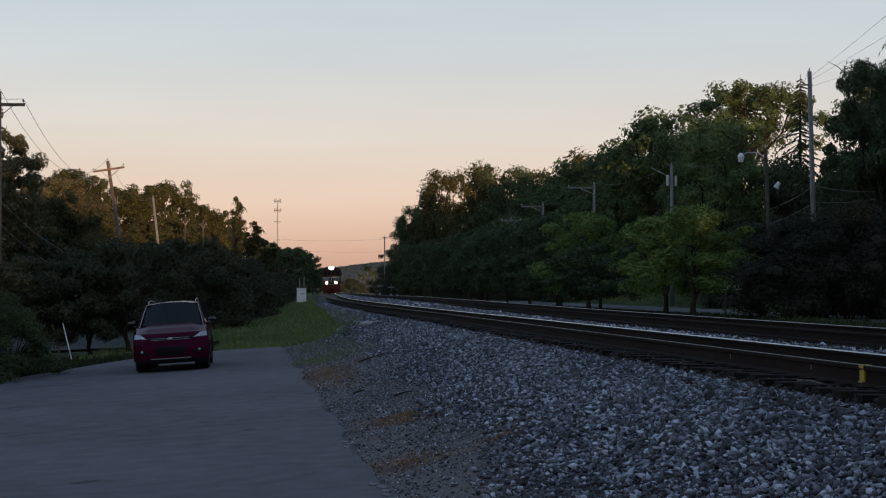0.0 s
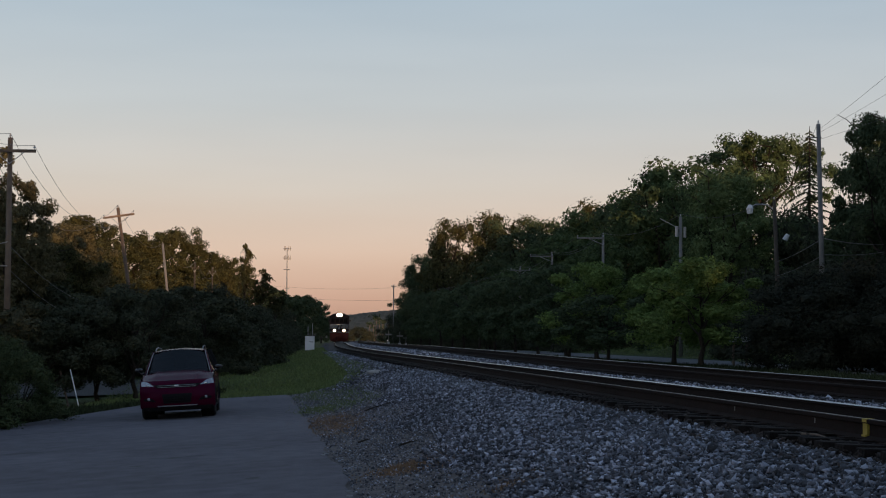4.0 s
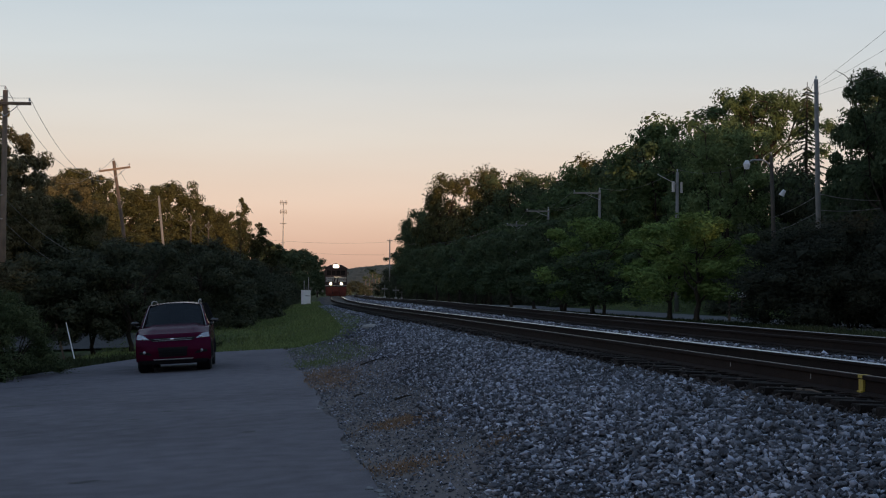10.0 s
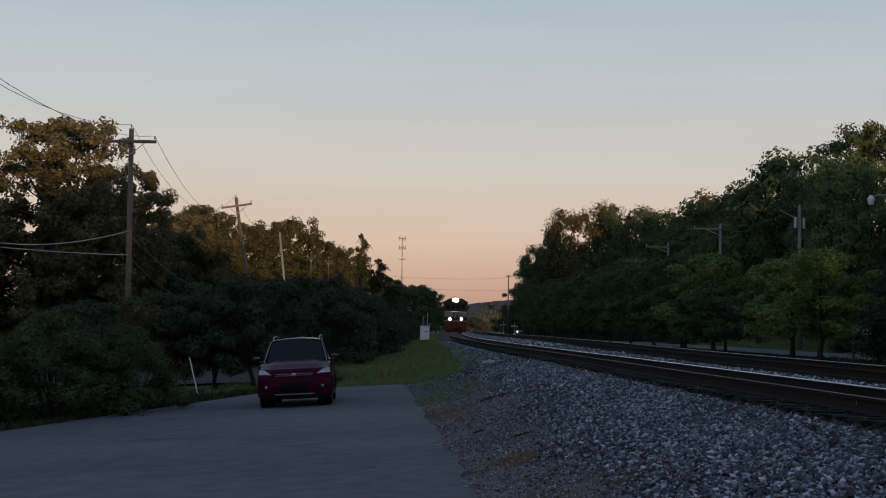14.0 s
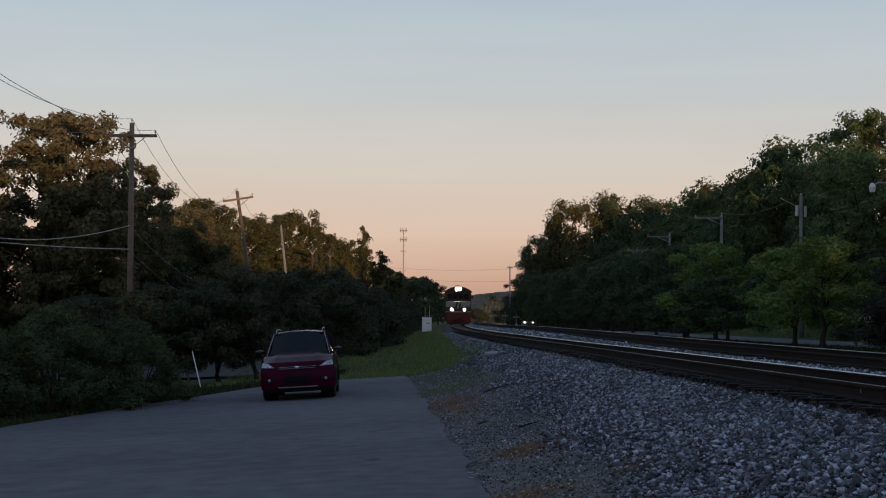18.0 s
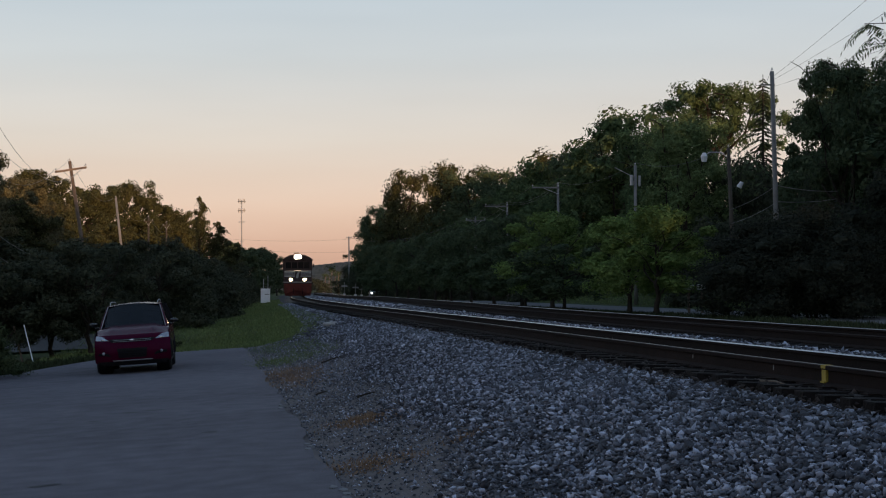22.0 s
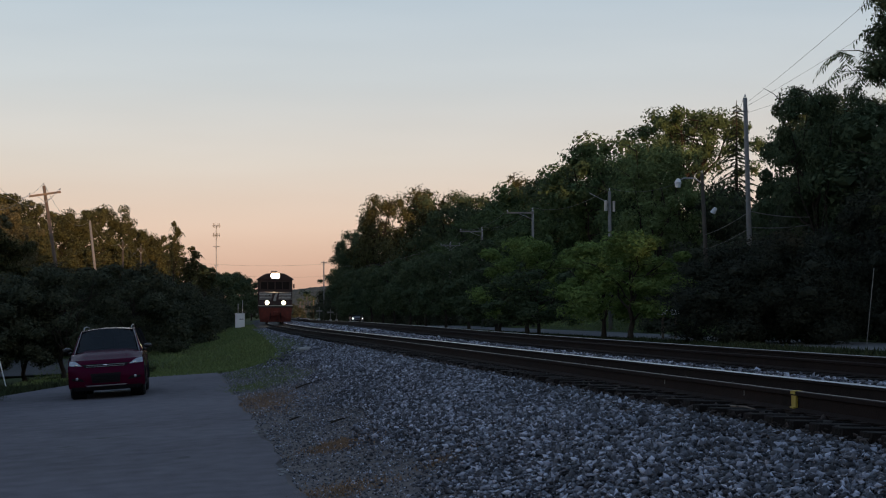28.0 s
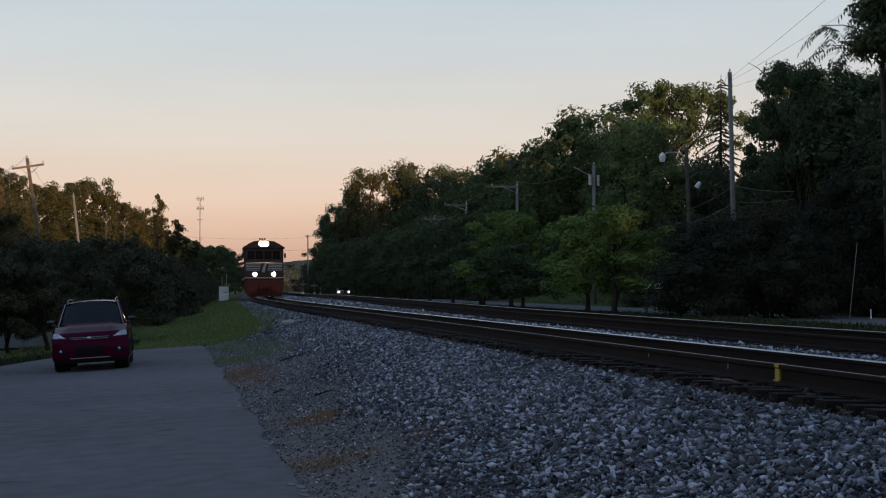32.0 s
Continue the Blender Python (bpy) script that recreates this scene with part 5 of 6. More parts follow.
    ring = [(0.37 + 0.18 * math.cos(k * 0.449), 1.86 + 0.06 * math.sin(k * 0.449), 1.02 + 0.17 * math.sin(k * 0.449)) for k in range(15)]
    sweep("steering_wheel", ring, 0.014, M["black_plastic"], car, 6)
    return car


def s_x(u):
    return -1 + 2 * u


red_suv = suv("suv", M["ruby"], None, "dark red sport utility car parked on the asphalt")
red_suv.matrix_basis = pose(-2.58, 41.2, float(height(-2.5, 42.1)) + 0.012, 0, -3.4, 0.5) @ Matrix.Diagonal((1.0, 1, 1.02, 1))
passing_car = suv("car", M["silver"], M["lamp_lit"], "far dark grey car with lit headlights driving on the road")


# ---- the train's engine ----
# Lamp glow on the black engine is put into these reds, with some grime.
M["loco_glow_black"] = material("loco_glow_black", (0.036, 0.013, 0.011), 0.6, vary=0.35, scale=2.5, bump=0.1, bump_scale=20)
M["loco_grime_glow"] = material("loco_grime_glow", (0.15, 0.027, 0.016), 0.85, vary=0.5, scale=4, bump=0.3)
M["stripe"] = material("stripe", (0.50, 0.48, 0.45), 0.6, vary=0.25, scale=5)
M["headlight"] = material("headlight", (1, 1, 1), 0.3, emission=(1.0, 0.80, 0.52), strength=120)
M["ditch"] = material("ditch", (1, 1, 1), 0.3, emission=(1.0, 0.74, 0.42), strength=70)


def prism(outline, y0, y1):
    """A body with the outline (x, z) between y0 and y1."""
    bm = bmesh.new()
    a = [bm.verts.new((x, y0, z)) for x, z in outline]
    b = [bm.verts.new((x, y1, z)) for x, z in outline]
    bm.faces.new(a)
    bm.faces.new(b[::-1])
    for i in range(len(a)):
        j = (i + 1) % len(a)
        bm.faces.new([a[j], a[i], b[i], b[j]])
    bmesh.ops.recalc_face_normals(bm, faces=bm.faces)
    bmesh.ops.bevel(bm, geom=list(bm.edges), offset=0.03, segments=2, affect="EDGES", profile=0.6)
    return bm


def build_locomotive():
    loco = tagged(empty("locomotive"), "black diesel locomotive with white nose stripes and lit headlights", "locomotive")
    K, G, P = M["loco_glow_black"], M["loco_grime_glow"], M["stripe"]
    part("platform", box(bmesh.new(), -1.58, 1.58, 0.55, 21.5, 1.40, 1.62, 0.03), K, loco)
    part("platform_edge", box(bmesh.new(), -1.57, 1.57, 0.52, 0.56, 1.54, 1.61, 0.01), P, loco, "white edge stripe")
    part("pilot", prism([(-1.45, 0.35), (1.45, 0.35), (1.5, 1.40), (-1.5, 1.40)], 0.56, 0.72), G, loco)
    bm = bmesh.new()
    grid(bm, lambda u, v: Vector(((-1 + 2 * u) * 1.40, 0.20 + 0.34 * abs(-1 + 2 * u) + 0.22 * v, 0.10 + 0.55 * v)), 10, 4)
    bmesh.ops.solidify(bm, geom=bm.faces[:], thickness=0.03)
    part("plow", bm, G, loco)
    bm = box(bmesh.new(), -0.16, 0.16, -0.10, 0.60, 0.72, 1.02, 0.04)
    box(bm, -0.22, 0.22, -0.22, -0.02, 0.70, 1.05, 0.05)
    part("coupler", bm, G, loco, "rusty knuckle coupler reddened as by lamp glow")
    for s in (-1, 1):
        for k in range(4):
            part("step", box(bmesh.new(), min(s * 1.10, s * 1.52), max(s * 1.10, s * 1.52), 0.60, 0.95, 0.35 + 0.28 * k, 0.39 + 0.28 * k, 0.01), G, loco)
        sweep("grab_iron", [(s * 1.53, 0.58, 0.5), (s * 1.53, 0.56, 1.6), (s * 1.50, 0.56, 2.55)], 0.02, K, loco, 6)
        sweep("air_hose", [(s * 0.45, 0.5, 0.95), (s * 0.47, 0.28, 0.7), (s * 0.5, 0.22, 0.42), (s * 0.52, 0.24, 0.3)], 0.028, M["black_plastic"], loco, 6)
        # ditch lights
        bm = tube(bmesh.new(), (s * 0.76, 0.60, 1.86), (s * 0.76, 0.80, 1.86), 0.175, n=18)
        box(bm, s * 0.76 - 0.05, s * 0.76 + 0.05, 0.66, 0.76, 1.60, 1.75)
        d = part("ditch_light", bm, K, loco, "lit ditch light")
        # lens widened, so that its shape takes in some of the glare
        part("lens", tube(bmesh.new(), (s * 0.76, 0.592, 1.86), (s * 0.76, 0.60, 1.86), 0.16, n=18), M["ditch"], d)
    sweep("handrail", [(-1.45, 0.60, 1.62), (-1.45, 0.58, 2.55), (-0.5, 0.58, 2.55), (-0.5, 0.60, 1.62)], 0.018, K, loco, 6)
    sweep("handrail", [(1.45, 0.60, 1.62), (1.45, 0.58, 2.55), (0.5, 0.58, 2.55), (0.5, 0.60, 1.62)], 0.018, K, loco, 6)
    # nose
    bm = bmesh.new()
    w0, w1 = 1.50, 1.46
    pts = [(-w0, 1.62, 1.05), (w0, 1.62, 1.05), (w1, 2.76, 1.15), (-w1, 2.76, 1.15), (w1 - 0.06, 2.86, 1.30), (-w1 + 0.06, 2.86, 1.30), (w0, 1.62, 2.6), (-w0, 1.62, 2.6), (w1, 2.86, 2.6), (-w1, 2.86, 2.6)]
    vs = [bm.verts.new((x, y, z)) for x, z, y in pts]
    for q in ((0, 1, 2, 3), (3, 2, 4, 5), (5, 4, 8, 9), (1, 6, 8, 4, 2), (7, 0, 3, 5, 9), (6, 7, 9, 8), (1, 0, 7, 6)):
        bm.faces.new([vs[i] for i in q])
    bmesh.ops.recalc_face_normals(bm, faces=bm.faces)
    bmesh.ops.bevel(bm, geom=list(bm.edges), offset=0.04, segments=2, affect="EDGES", profile=0.6)
    nose_ob = part("nose", bm, K, loco)
    for k in range(5):
        z = 2.20 + 0.135 * k
        y = 1.05 + 0.10 * (z - 1.62) - 0.015
        for x0, x1 in ((-1.48, -0.34 + 0.02 * k), (0.30 + 0.02 * k, 1.48)):
            part("stripe", box(bmesh.new(), x0, x1, y - 0.008, y + 0.02, z - 0.032, z + 0.032), P, nose_ob)
    part("stripe", box(bmesh.new(), -1.41, 1.41, 1.075, 1.11, 1.66, 1.72), P, nose_ob)
    # plain emblem: a slanted shape between the stripes
    bm = bmesh.new()
    q = [(-0.20, 2.02), (0.06, 2.02), (0.10, 2.35), (0.24, 2.74), (0.04, 2.70), (-0.12, 2.38)]
    bm.faces.new([bm.verts.new((x, 1.05 + 0.10 * (z - 1.62) - 0.014, z)) for x, z in q])
    bmesh.ops.solidify(bm, geom=bm.faces[:], thickness=0.012)
    bmesh.ops.recalc_face_normals(bm, faces=bm.faces)
    bmesh.ops.translate(bm, vec=(0, -0.02, 0), verts=bm.verts)
    part("emblem", bm, P, nose_ob, "plain slanted white emblem")
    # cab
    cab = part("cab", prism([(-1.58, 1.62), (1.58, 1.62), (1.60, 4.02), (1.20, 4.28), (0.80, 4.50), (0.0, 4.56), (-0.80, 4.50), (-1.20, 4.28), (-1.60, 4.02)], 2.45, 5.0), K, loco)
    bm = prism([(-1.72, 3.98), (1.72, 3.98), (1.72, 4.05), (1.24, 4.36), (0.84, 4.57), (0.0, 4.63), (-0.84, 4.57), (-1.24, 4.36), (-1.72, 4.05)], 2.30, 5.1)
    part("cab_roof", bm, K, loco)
    for x0, x1 in ((-1.30, -0.72), (-0.64, -0.06), (0.06, 0.64), (0.72, 1.30)):
        part("window", box(bmesh.new(), x0, x1, 2.425, 2.46, 3.10, 3.78, 0.02), M["cab_glass"], cab, "dark cab window")
    for s in (-1, 1):
        for y0, y1 in ((2.75, 3.45), (3.6, 4.4)):
            part("side_window", box(bmesh.new(), min(s * 1.585, s * 1.615), max(s * 1.585, s * 1.615), y0, y1, 3.05, 3.75, 0.02), M["cab_glass"], cab)
        bm = box(bmesh.new(), min(s * 1.66, s * 1.80), max(s * 1.66, s * 1.80), 2.6, 2.64, 3.2, 3.6, 0.01)
        tube(bm, (s * 1.55, 2.62, 3.4), (s * 1.66, 2.62, 3.4), 0.015, n=6)
        part("mirror", bm, K, loco)
        nb = part("number_board", box(bmesh.new(), s * 0.72 - 0.30, s * 0.72 + 0.30, 2.40, 2.46, 4.06, 4.24, 0.01), M["black_plastic"], cab)
        for k in range(4):
            part("bar", box(bmesh.new(), s * 0.72 - 0.22 + k * 0.12, s * 0.72 - 0.15 + k * 0.12, 2.39, 2.402, 4.09, 4.21), P, nb)
    hl = part("headlight_housing", prism([(-0.44, 4.10), (0.44, 4.10), (0.44, 4.62), (-0.44, 4.62)], 2.26, 2.5), K, loco)
    # oversized, merging lenses: the headlight's glare is put into their shape
    for x in (-0.17, 0.17):
        part("lens", tube(bmesh.new(), (x, 2.252, 4.36), (x, 2.262, 4.36), 0.215, n=20), M["headlight"], hl, "bright lit headlight")
    # horn and rooftop gear
    bm = bmesh.new()
    for k in range(3):
        tube(bm, (-0.3 + 0.2 * k, 3.6, 4.78), (-0.3 + 0.2 * k, 3.25, 4.78), 0.03, 0.08, 10)
    tube(bm, (-0.1, 3.6, 4.55), (-0.1, 3.6, 4.78), 0.05, n=8)
    part("horn", bm, K, loco)
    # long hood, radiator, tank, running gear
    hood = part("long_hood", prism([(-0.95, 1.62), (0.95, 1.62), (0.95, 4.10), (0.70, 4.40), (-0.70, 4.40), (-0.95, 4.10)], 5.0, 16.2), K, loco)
    for k in range(9):
        for s in (-1, 1):
            part("hood_door", box(bmesh.new(), min(s * 0.945, s * 0.975), max(s * 0.945, s * 0.975), 5.4 + k * 1.18, 6.45 + k * 1.18, 1.8, 3.7, 0.01), K, hood)
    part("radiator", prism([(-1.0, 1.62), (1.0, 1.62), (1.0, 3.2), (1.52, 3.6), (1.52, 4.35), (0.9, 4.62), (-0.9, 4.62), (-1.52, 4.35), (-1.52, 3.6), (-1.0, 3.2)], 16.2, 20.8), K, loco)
    for k in range(3):
        part("roof_fan", tube(bmesh.new(), (0, 7 + 2.2 * k, 4.38), (0, 7 + 2.2 * k, 4.52), 0.6, n=20), G, loco)
    part("fuel_tank", prism([(-1.3, 0.45), (1.3, 0.45), (1.45, 0.8), (1.4, 1.38), (-1.4, 1.38), (-1.45, 0.8)], 8.3, 14.0), G, loco)
    for s in (-1, 1):
        for k in range(7):
            sweep("stanchion", [(s * 1.48, 5.4 + k * 2.4, 1.62), (s * 1.48, 5.4 + k * 2.4, 2.65)], 0.02, K, loco, 5)
        sweep("side_handrail", [(s * 1.48, 5.2, 2.65), (s * 1.48, 20.6, 2.65)], 0.02, K, loco, 5)
    for y0 in (2.2, 15.2):
        for s in (-1, 1):
            bm = box(bmesh.new(), min(s * 1.02, s * 1.22), max(s * 1.02, s * 1.22), y0, y0 + 4.6, 0.45, 0.95, 0.04)
            part("truck_frame", bm, G, loco)
            for k in range(3):
                y = y0 + 0.5 + 1.8 * k
                bm = tube(bmesh.new(), (s * 0.69, y, 0.50), (s * 0.83, y, 0.50), 0.50, n=28)
                tube(bm, (s * 0.66, y, 0.50), (s * 0.70, y, 0.50), 0.535, n=28)
                part("wheel", bm, G, loco)
                part("axle_box", box(bmesh.new(), min(s * 1.2, s * 1.34), max(s * 1.2, s * 1.34), y - 0.2, y + 0.2, 0.32, 0.72, 0.03), G, loco)
    return loco


locomotive = build_locomotive()


# ---- small things ----
def relay_case():
    x, y = 2.3, 150.0
    z = float(height(x, y))
    c = tagged(empty("relay_case", pose(x, y, z)), "white metal signal relay case on the bank", "relay case")
    b = part("case", box(bmesh.new(), -0.42, 0.42, -0.3, 0.3, 0.05, 1.28, 0.02), M["white_paint"], c)
    part("roof", box(bmesh.new(), -0.46, 0.46, -0.35, 0.34, 1.28, 1.33, 0.01), M["white_paint"], c)
    part("door", box(bmesh.new(), -0.36, 0.36, -0.325, -0.298, 0.14, 1.2, 0.01), M["white_paint"], c)
    bm = box(bmesh.new(), -0.05, 0.32, -0.345, -0.32, 0.78, 0.84, m=Matrix.Rotation(0.0, 4, "Y"))
    part("hasp", bm, M["wire"], c, "dark latch bar")
    part("foot", box(bmesh.new(), -0.4, 0.4, -0.28, 0.28, -0.2, 0.06), M["bed"], c)
    for dx, h in ((-0.15, 2.2), (0.25, 2.5)):
        m = tagged(empty("signal_mast", pose(x + dx, y + 1.2, z)), "thin grey conduit mast behind the relay case", "mast")
        part("shaft", tube(bmesh.new(), (0, 0, -0.1), (0, 0, h), 0.03, n=8), M["steel"], m)


relay_case()


def post(x, y, tall, lean, mat, label, r=0.035):
    t = tagged(empty("marker_post", pose(x, y, float(height(x, y)))), label, "post", "posts by the pavement")
    part("shaft", tube(bmesh.new(), (0, 0, -0.1), (lean, 0, tall), r, r * 0.9, 8), mat, t)
    return t


post(-6.30, 52.4, 1.22, -0.32, M["white_paint"], "leaning white plastic marker post", 0.019)
post(-7.10, 56.0, 1.15, -0.30, M["wood_pole"], "leaning weathered wooden post")
post(-1.2, 140.0, 1.0, 0.0, M["white_paint"], "far white marker post in the grass")
post(-0.6, 132.0, 0.7, 0.0, M["yellow_paint"], "far yellow marker post in the grass")


# paint marks on the rails, opposite one another
def rail_mark(y, off, s, label):
    c = centre(y) + off
    m = tagged(empty("paint_mark", pose(c, y, RAIL - cant(y) * (1 if off > 0 else -1))), label, "paint mark", "paint marks on the rails")
    part("head_paint", box(bmesh.new(), -0.040, 0.040, -0.055, 0.055, -0.030, 0.002), M["yellow_paint"], m)
    part("web_paint", box(bmesh.new(), min(s * 0.008, s * 0.032), max(s * 0.008, s * 0.032), -0.055, 0.055, -0.150, -0.04), M["yellow_paint"], m)
    part("foot_paint", box(bmesh.new(), min(s * 0.012, s * 0.05), max(s * 0.012, s * 0.05), -0.05, 0.05, -0.160, -0.145), M["yellow_paint"], m)


# splinter of pale wood and a dark branch on the stones
def stick(name, a, b, r, mat, label):
    za = zb = BED + 0.02
    return tagged(sweep(name, [(a[0], a[1], za), ((a[0] + b[0]) / 2 + 0.03, (a[1] + b[1]) / 2, (za + zb) / 2 + 0.02), (b[0], b[1], zb)], [r, r * 0.9, r * 0.4], mat), label, "stick")


# tufts of grass
def blades(n, place, tall, seed, mat, name, label):
    rng = np.random.default_rng(seed)
    x, y = place(rng, n)
    z = height(x, y) - 0.01
    h = tall * rng.uniform(0.4, 1.2, n)
    a = rng.uniform(0, 6.283, n)
    w = h * 0.16 + 0.006
    lean = rng.normal(0, 0.35, (n, 2)) * h[:, None]
    p = np.stack([x, y, z], 1)
    s = np.stack([np.cos(a) * w, np.sin(a) * w, 0 * w], 1)
    top = p + np.concatenate([lean, h[:, None]], 1)
    v = np.stack([p - s, p + s, top], 1).reshape(-1, 3)
    return tagged(fast_mesh(name, v, np.arange(n * 3).reshape(n, 3), mat), label, "grass", kind="stuff")


def lawn(rng, n):
    y = 54 + 116 * rng.uniform(0, 1, n) ** 1.5
    e = centre_np(y) - np.interp(y, [50, 57, 64, 90, 150, 400], [4.4, 3.0, 2.4, 2.3, 2.2, 2.2])
    x = rng.uniform(-6.5, 0, n)
    x = np.where(rng.uniform(0, 1, n) < 0.7, e - (np.abs(rng.normal(0, 1.0, n)) - 0.12) * 2.2, x)
    return x, y


def verge_left(rng, n):
    y = rng.uniform(30, 62, n)
    x = np.array([float(pave_left(q)) for q in y]) - np.abs(rng.normal(0, 1.2, n)) - 0.02
    return x, y


def end_strip(rng, n):
    x = rng.uniform(-6, 0.6, n)
    return x, 56 - 1.0 * (x > -2) * (x + 2) * 0.5 + np.abs(rng.normal(0, 1.4, n))


def patch_of(spots):
    def place(rng, n):
        k = rng.integers(0, len(spots), n)
        s = np.array(spots)[k]
        return s[:, 0] + rng.normal(0, 1, n) * s[:, 2], s[:, 1] + rng.normal(0, 1, n) * s[:, 3]
    return place


def far_lawn(rng, n):
    return rng.uniform(13.5, 18, n), 45 + 150 * rng.uniform(0, 1, n) ** 1.3


blades(60000, lawn, 0.10, 31, M["grass_blade"], "grass", "short green grass on the bank")
blades(9000, verge_left, 0.14, 32, M["weed_shaded"], "grass", "rough grass along the pavement edge")
blades(9000, end_strip, 0.10, 33, M["grass_blade"], "grass", "green grass where the asphalt ends")
blades(16000, far_lawn, 0.14, 34, M["weed_shaded"], "grass", "grass beyond the tracks")
blades(7000, lambda rng, n: (rng.uniform(13.4, 17.4, n), rng.uniform(34, 66, n)), 0.20, 38, M["weed_shaded"], "weeds", "low weeds beside the road, darkened as tree shade")
blades(14000, lambda rng, n: (rng.uniform(23.8, 32, n), rng.uniform(76, 160, n)), 0.12, 39, M["grass_blade"], "grass", "mown green lawn that climbs beyond the road")
blades(9000, patch_of([(1.80, 21.9, 0.30, 0.36), (1.85, 21.9, 0.28, 0.34), (1.0, 36, 0.30, 1.2), (1.1, 33.5, 0.30, 1.5), (1.72, 22.0, 0.22, 0.24), (1.95, 21.6, 0.36, 0.30), (1.3, 17.0, 0.26, 0.34), (2.6, 17.2, 0.22, 0.30), (1.0, 36, 0.35, 1.3), (1.1, 33.5, 0.35, 1.6)]),
       0.032, 35, M["dry_grass"], "dry_grass", "patches of dry orange-brown grass on the dirt")
blades(3200, patch_of([(1.6, 40.4, 0.5, 0.9), (0.8, 41.6, 0.3, 0.9), (1.5, 43, 0.5, 1.5), (1.1, 49, 0.4, 1.5), (2.0, 46, 0.5, 1.5), (1.2, 52, 0.5, 1.5)]), 0.05, 36, M["grass_blade"], "weeds", "green weeds among the stones")
blades(9000, lambda rng, n: (lambda y: (centre_np(y) - np.interp(y, [50, 57, 64, 90], [4.2, 2.9, 2.4, 2.3]) + np.abs(rng.normal(0, 0.42, n)) - 0.1, y))(rng.uniform(52, 88, n)),
       0.07, 40, M["grass_blade"], "grass", "thin grass creeping into the ballast")

# fallen twigs on the dirt
for x, y, w, a in ((2.05, 36.0, 0.30, 8), (1.9, 25.2, 0.14, -20), (1.35, 27.8, 0.12, 35), (2.3, 30.5, 0.16, 5)):
    d = Vector((math.cos(radians(a)), math.sin(radians(a)), 0)) * w
    p = Vector((x, y, float(height(x, y)) + 0.02))
    lift = [Vector((0, 0, float(height(x + d.x * k, y + d.y * k)) - float(height(x, y)))) for k in (-1, 1)]
    tagged(sweep("twig", [p - d + lift[0], p + Vector((0.02, 0.03, 0.015)), p + d + lift[1]], [0.018, 0.014, 0.006], M["bark"]), "dark fallen twig lying on the dirt", "twig", "fallen twigs")

# pale boulder on the ballast
bm = bmesh.new()
bmesh.ops.create_icosphere(bm, subdivisions=2, radius=1)
for q in bm.verts:
    q.co += q.co * noise.noise(q.co * 1.7) * 0.35
bmesh.ops.transform(bm, matrix=Matrix.Diagonal((0.26, 0.14, 0.09, 1)), verts=bm.verts)
bx, by = 0.0545 * 53, 53.0
M["pale_stone"] = material("pale_stone", (0.40, 0.40, 0.40), 0.9, vary=0.3, scale=6, bump=0.5)
boulder = part("boulder", bm, M["pale_stone"], None, "pale flat boulder lying on the ballast")
tagged(boulder, category="stone")
boulder.matrix_basis = pose(bx, by, float(height(bx, by)) + 0.06)

rail_mark(14.68, -0.755, -1, "yellow paint mark on the outer rail face")
rail_mark(14.75, 0.755, -1, "yellow paint mark on the inner rail face")
stick("splinter", (5.03, 16.0), (5.08, 14.9), 0.012, M["wood_pole"], "pale splinter of wood by the ties")

# white chalk ticks on the rail's face
for y in (16.08, 18.82):
    t = part("chalk_tick", box(bmesh.new(), -0.0125, -0.0085, -0.010, 0.010, -0.11, -0.06), M["wire_pale"], None, "short white tick on the rail web")
    tagged(t, category="paint mark", group="paint marks on the rails")
    t.matrix_basis = pose(centre(y) - 0.755, y, RAIL + cant(y))

# two mailboxes by the road
for k, (x, y) in enumerate(((19.2, 69.5), (19.8, 69.6))):
    t = tagged(empty("mailbox", pose(x, y, float(height(x, y)))), "white mailbox on a wooden post beside the road", "mailbox", "mailboxes")
    part("post", box(bmesh.new(), -0.05, 0.05, -0.05, 0.05, -0.1, 1.05, 0.005), M["wood_pole"], t)
    bm = box(bmesh.new(), -0.19, 0.19, -0.12, 0.12, 1.05, 1.18, 0.01)
    tube(bm, (-0.19, 0, 1.18), (0.19, 0, 1.18), 0.12, n=14)
    part("box", bm, M["white_paint"], t)
# pale utility box in the grass
t = tagged(empty("utility_box", pose(22.2, 57.5, float(height(22.2, 57.5)))), "low pale utility box in the grass", "utility box")
part("cabinet", box(bmesh.new(), -0.13, 0.13, -0.09, 0.09, -0.05, 0.20, 0.02), M["plate"], t)

# pale broken edge of the asphalt
M["pale_edge"] = material("pale_edge", (0.26, 0.26, 0.27), 0.95, vary=0.5, scale=5, bump=0.8)
for y0, n in ((13.2, 5), (14.6, 4), (19.2, 3), (26, 3)):
    for k in range(n):
        y = y0 + 0.28 * k
        rng = random.Random(int(y * 90))
        x = float(pave_right(y)) - 0.03 + rng.uniform(-0.06, 0.04)
        bm = bmesh.new()
        ring = [bm.verts.new((x + 0.045 * math.cos(b) * rng.uniform(0.4, 1.4), y + 0.11 * math.sin(b) * rng.uniform(0.5, 1.3), float(height(x, y)) + 0.022)) for b in [i * 0.785 for i in range(8)]]
        low = [bm.verts.new((v.co.x, v.co.y, v.co.z - 0.03)) for v in ring]
        bm.faces.new(ring)
        for i in range(8):
            bm.faces.new([low[i], low[(i + 1) % 8], ring[(i + 1) % 8], ring[i]])
        tagged(part("edge_fragment", bm, M["pale_edge"], None, "pale broken fragment of the asphalt edge"), category="asphalt fragment", group="asphalt fragments")

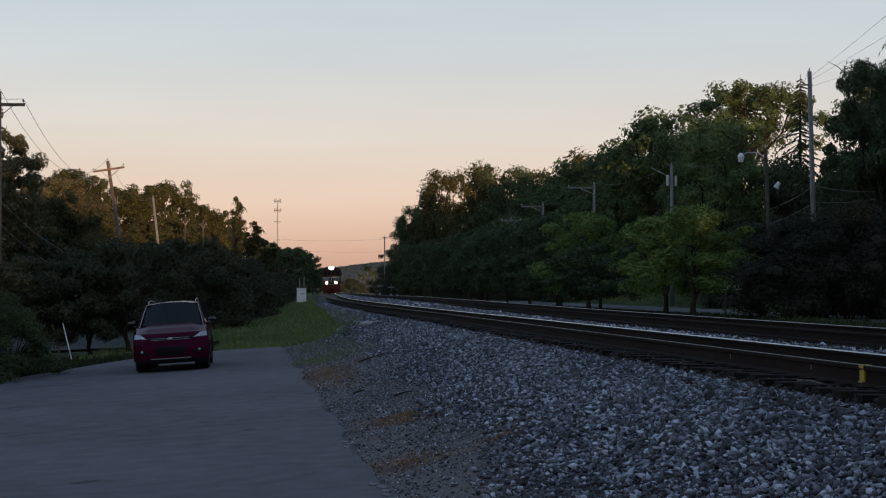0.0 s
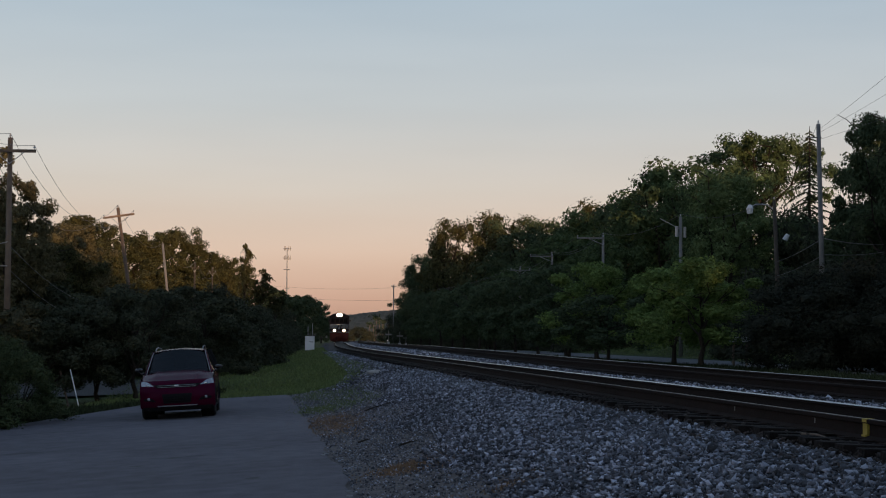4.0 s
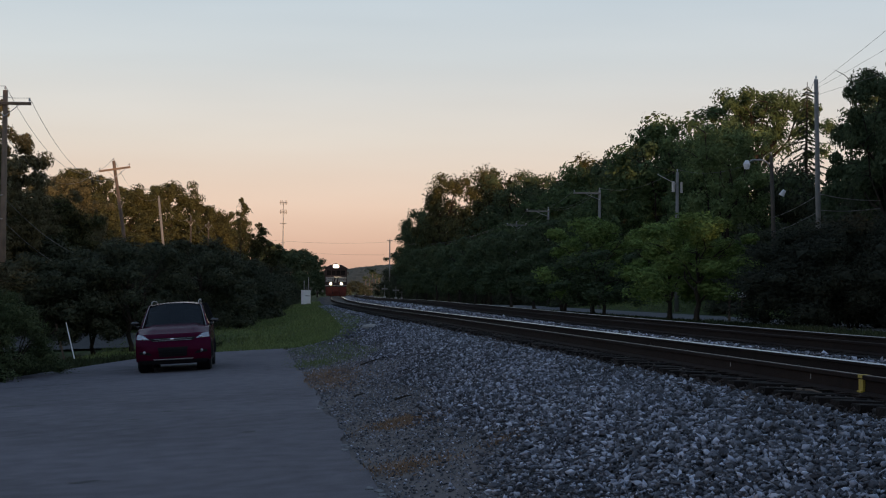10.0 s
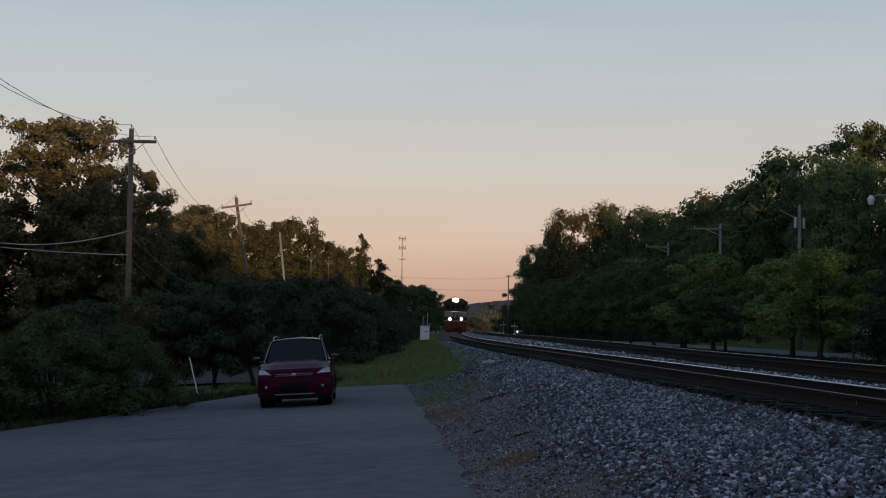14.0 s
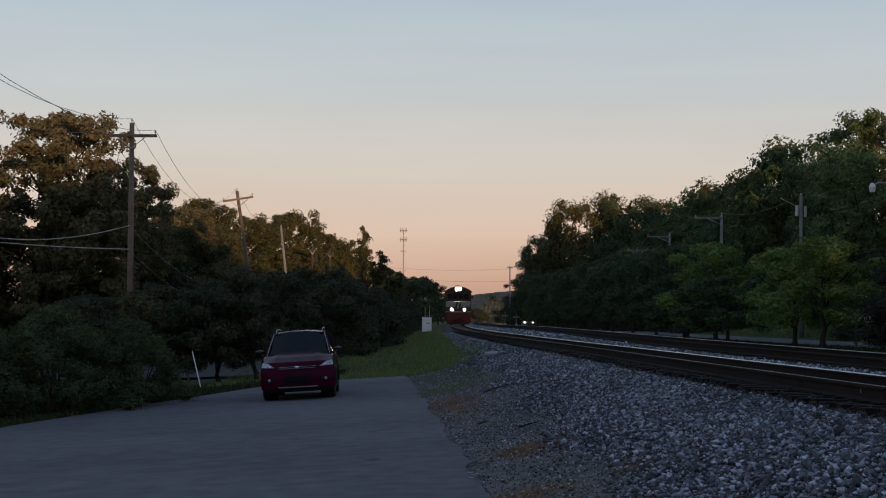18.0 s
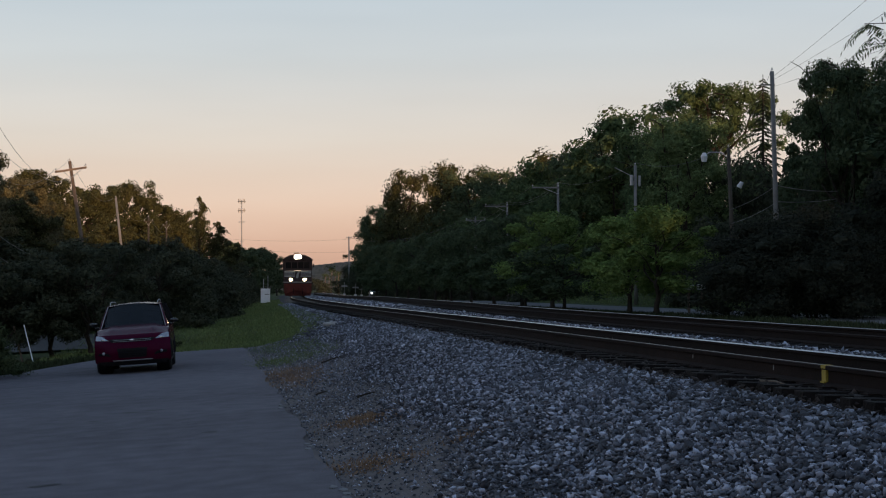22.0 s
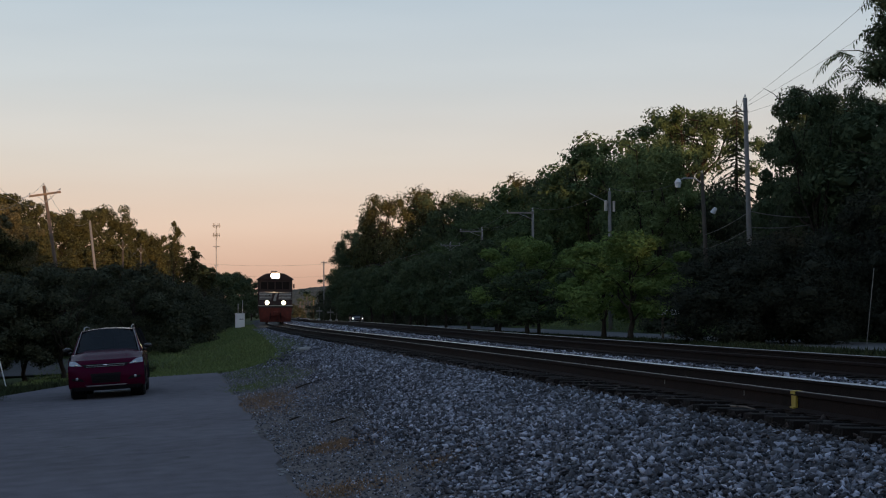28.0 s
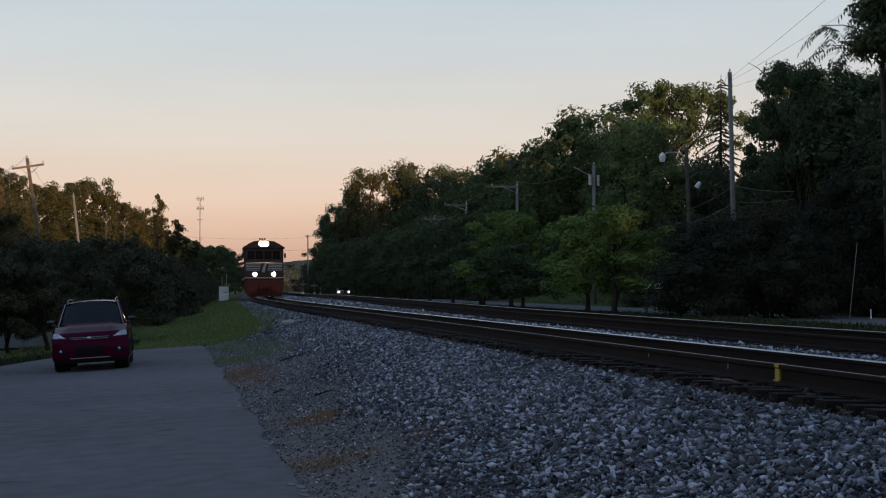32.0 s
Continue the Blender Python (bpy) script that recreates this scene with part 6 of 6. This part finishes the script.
# crossing signals far down the road, beside the tracks
for x, y, h in ((19.9, 286, 2.4), (21.4, 292, 2.0), (18.6, 296, 2.6)):
    t = tagged(empty("crossing_signal", pose(x, y, float(height(x, y)))), "far grey railway crossing signal", "crossing signal", "crossing signals")
    part("mast", tube(bmesh.new(), (0, 0, -0.1), (0, 0, h), 0.05, n=8), M["wire_pale"], t)
    part("lamp_bar", box(bmesh.new(), -0.55, 0.55, -0.1, 0.05, h * 0.68, h * 0.68 + 0.25, 0.03), M["wire_pale"], t)
    part("base_box", box(bmesh.new(), -0.2, 0.2, -0.2, 0.2, -0.1, 0.6, 0.03), M["steel"], t)


# tar smears and cracks in the asphalt
M["tar"] = material("tar", (0.058, 0.057, 0.062), 0.9, vary=0.4, scale=6)
for x, y, w, l, a in ((-1.78, 27.35, 0.15, 0.16, 8), (-1.42, 27.55, 0.27, 0.07, 4), (-2.26, 26.0, 0.14, 0.13, -6), (-0.31, 28.5, 0.34, 0.06, 4), (-4.6, 31, 0.8, 0.08, 3), (-2.0, 17.5, 0.22, 0.10, 20), (-5.5, 38, 1.0, 0.1, 5), (-0.4, 22.5, 0.12, 0.2, -12)):
    rng = random.Random(int(x * 100))
    bm = bmesh.new()
    ring = []
    for k in range(14):
        b = k * 2 * math.pi / 14
        q = Matrix.Rotation(radians(a), 3, "Z") @ Vector((math.cos(b) * w * rng.uniform(0.6, 1.1), math.sin(b) * l * rng.uniform(0.5, 1.1), 0))
        ring.append(bm.verts.new((x + q.x, y + q.y, float(height(x + q.x, y + q.y)) + 0.017)))
    bm.faces.new(ring)
    tagged(part("tar_patch", bm, M["tar"], None, "dark tar smear on the asphalt"), category="tar patch", group="tar patches")

# far wooded hill at the end of the line
def hill():
    xs, ys = np.linspace(-250, 420, 260), np.linspace(1250, 1700, 40)
    X, Y = np.meshgrid(xs, ys)
    ridge = np.exp(-((X - 110) / 120) ** 2) * 19 + np.exp(-((X - 250) / 110) ** 2) * 15 + 5
    crowns = 0.5 * np.sin(X * 0.9 + np.sin(Y * 0.31) * 3) * np.sin(Y * 0.5 + X * 0.13) + 0.4 * np.sin(X * 0.37 + Y * 0.2)
    Z = ridge * np.sin(np.clip((Y - 1250) / 450, 0, 1) * np.pi) + crowns
    n, k = X.shape
    i = (np.arange(n - 1)[:, None] * k + np.arange(k - 1)[None]).ravel()
    tagged(raw("hill", np.stack([X.ravel(), Y.ravel(), Z.ravel()], 1), np.stack([i, i + 1, i + k + 1, i + k], 1), M["hill"]), "far wooded hill in haze", "hill", kind="structure")


hill()


def slim_tree(seed, tall):
    """A thin straight tree with a pale trunk and a sparse narrow crown."""
    rng = random.Random(seed)
    thing = empty("tree")
    v, f, cs, rs = [], [], [], []
    for k in range(3):
        x = rng.uniform(-1.1, 1.1)
        limb(v, f, crooked(rng, Vector((x, 0, -0.1)), Vector((x + rng.uniform(-0.4, 0.4), 0, tall * rng.uniform(0.75, 1.0))), 0.05, 5), [0.13, 0.12, 0.11, 0.10, 0.08, 0.04], 5)
        for i in range(7):
            cs.append((x + rng.gauss(0, 0.45), rng.gauss(0, 0.5), tall * rng.uniform(0.25, 1.0)))
            rs.append(rng.uniform(0.25, 0.55))
    raw("trunk", v, f, M["pale_bark"], thing, True)
    lv, lf = boughs(cs, rs, 30, 0.30, seed, 0.0)
    fast_mesh("crown", lv, lf, M["leaf_dark"], thing)
    return thing


M["pale_bark"] = material("pale_bark", (0.20, 0.165, 0.135), 0.9, vary=0.4, scale=3, bump=0.4)
SLIM = dict(ob=slim_tree(51, 7.0))
plant(SLIM, [(23.2 + 1.7 * k + 0.6 * math.sin(k * 2.3), 440 + 9 * math.sin(k * 1.7), 1.0, 0.75 + 0.28 * abs(math.sin(k * 1.3))) for k in range(9)], "slim pale-trunked tree in low sun by the far tracks", "tree", "slim trees by the far tracks", 52)

# ---- the nearest loose stones, each a piece of its own on the stone bed ----
def stone_shapes(count, seed):
    """Angular broken stones with flat faces."""
    rng = random.Random(seed)
    shapes = []
    for i in range(count):
        bm = bmesh.new()
        for j in range(14):
            a, h = rng.uniform(0, 6.283), rng.uniform(-1, 1)
            r = math.sqrt(1 - h * h) * rng.uniform(0.75, 1.0)
            bm.verts.new((math.cos(a) * r, math.sin(a) * r * 0.8, h * 0.62))
        bmesh.ops.convex_hull(bm, input=bm.verts[:])
        bmesh.ops.delete(bm, geom=[q for q in bm.verts if not q.link_faces], context="VERTS")
        me = bpy.data.meshes.new("stone")
        bm.to_mesh(me)
        bm.free()
        me.materials.append(M["single_stone"])
        shapes.append(me)
    return shapes


M["single_stone"] = material("single_stone", (0.20, 0.205, 0.235), 0.85, vary=0.3, scale=12.0, color2=(0.13, 0.135, 0.16), per_object=0.55, bump=0.4, bump_scale=60)
shapes = stone_shapes(10, 41)
rng = random.Random(42)
for i in range(300):
    y = 8.0 + 12.0 * rng.random() ** 0.8
    x0 = float(foot(y)) + 1.6
    x = x0 + (float(centre(y)) - 1.5 - x0) * rng.random() ** 0.7
    ob = new("stone", shapes[i % 10])
    ob.parent = stone_bed
    s = rng.uniform(0.030, 0.050)
    ob.matrix_basis = pose(x, y, float(height(x, y)) + 0.030, rng.uniform(-40, 40), rng.uniform(-40, 40), rng.uniform(0, 360)) @ Matrix.Diagonal((s, s, s, 1))


# ---- what moves ----
def motions():
    rows = []
    for i in range(17):
        t = i * 2.0
        y = 283.5 - 4.70 * t
        rows.append((t, pose(centre(y), y, RAIL - float(dip_near(y)), 0, 0, -heading(y + 10))))
    walk(locomotive, rows)
    drive = []
    for t, y in ((0, 333), (6, 317), (13, 287), (19, 268), (23, 252), (28, 244), (32, 240)):
        drive.append((float(t), pose(21.0, y, float(height(21.0, y)) + 0.04, 0, 0, 0)))
    walk(passing_car, drive)


motions()
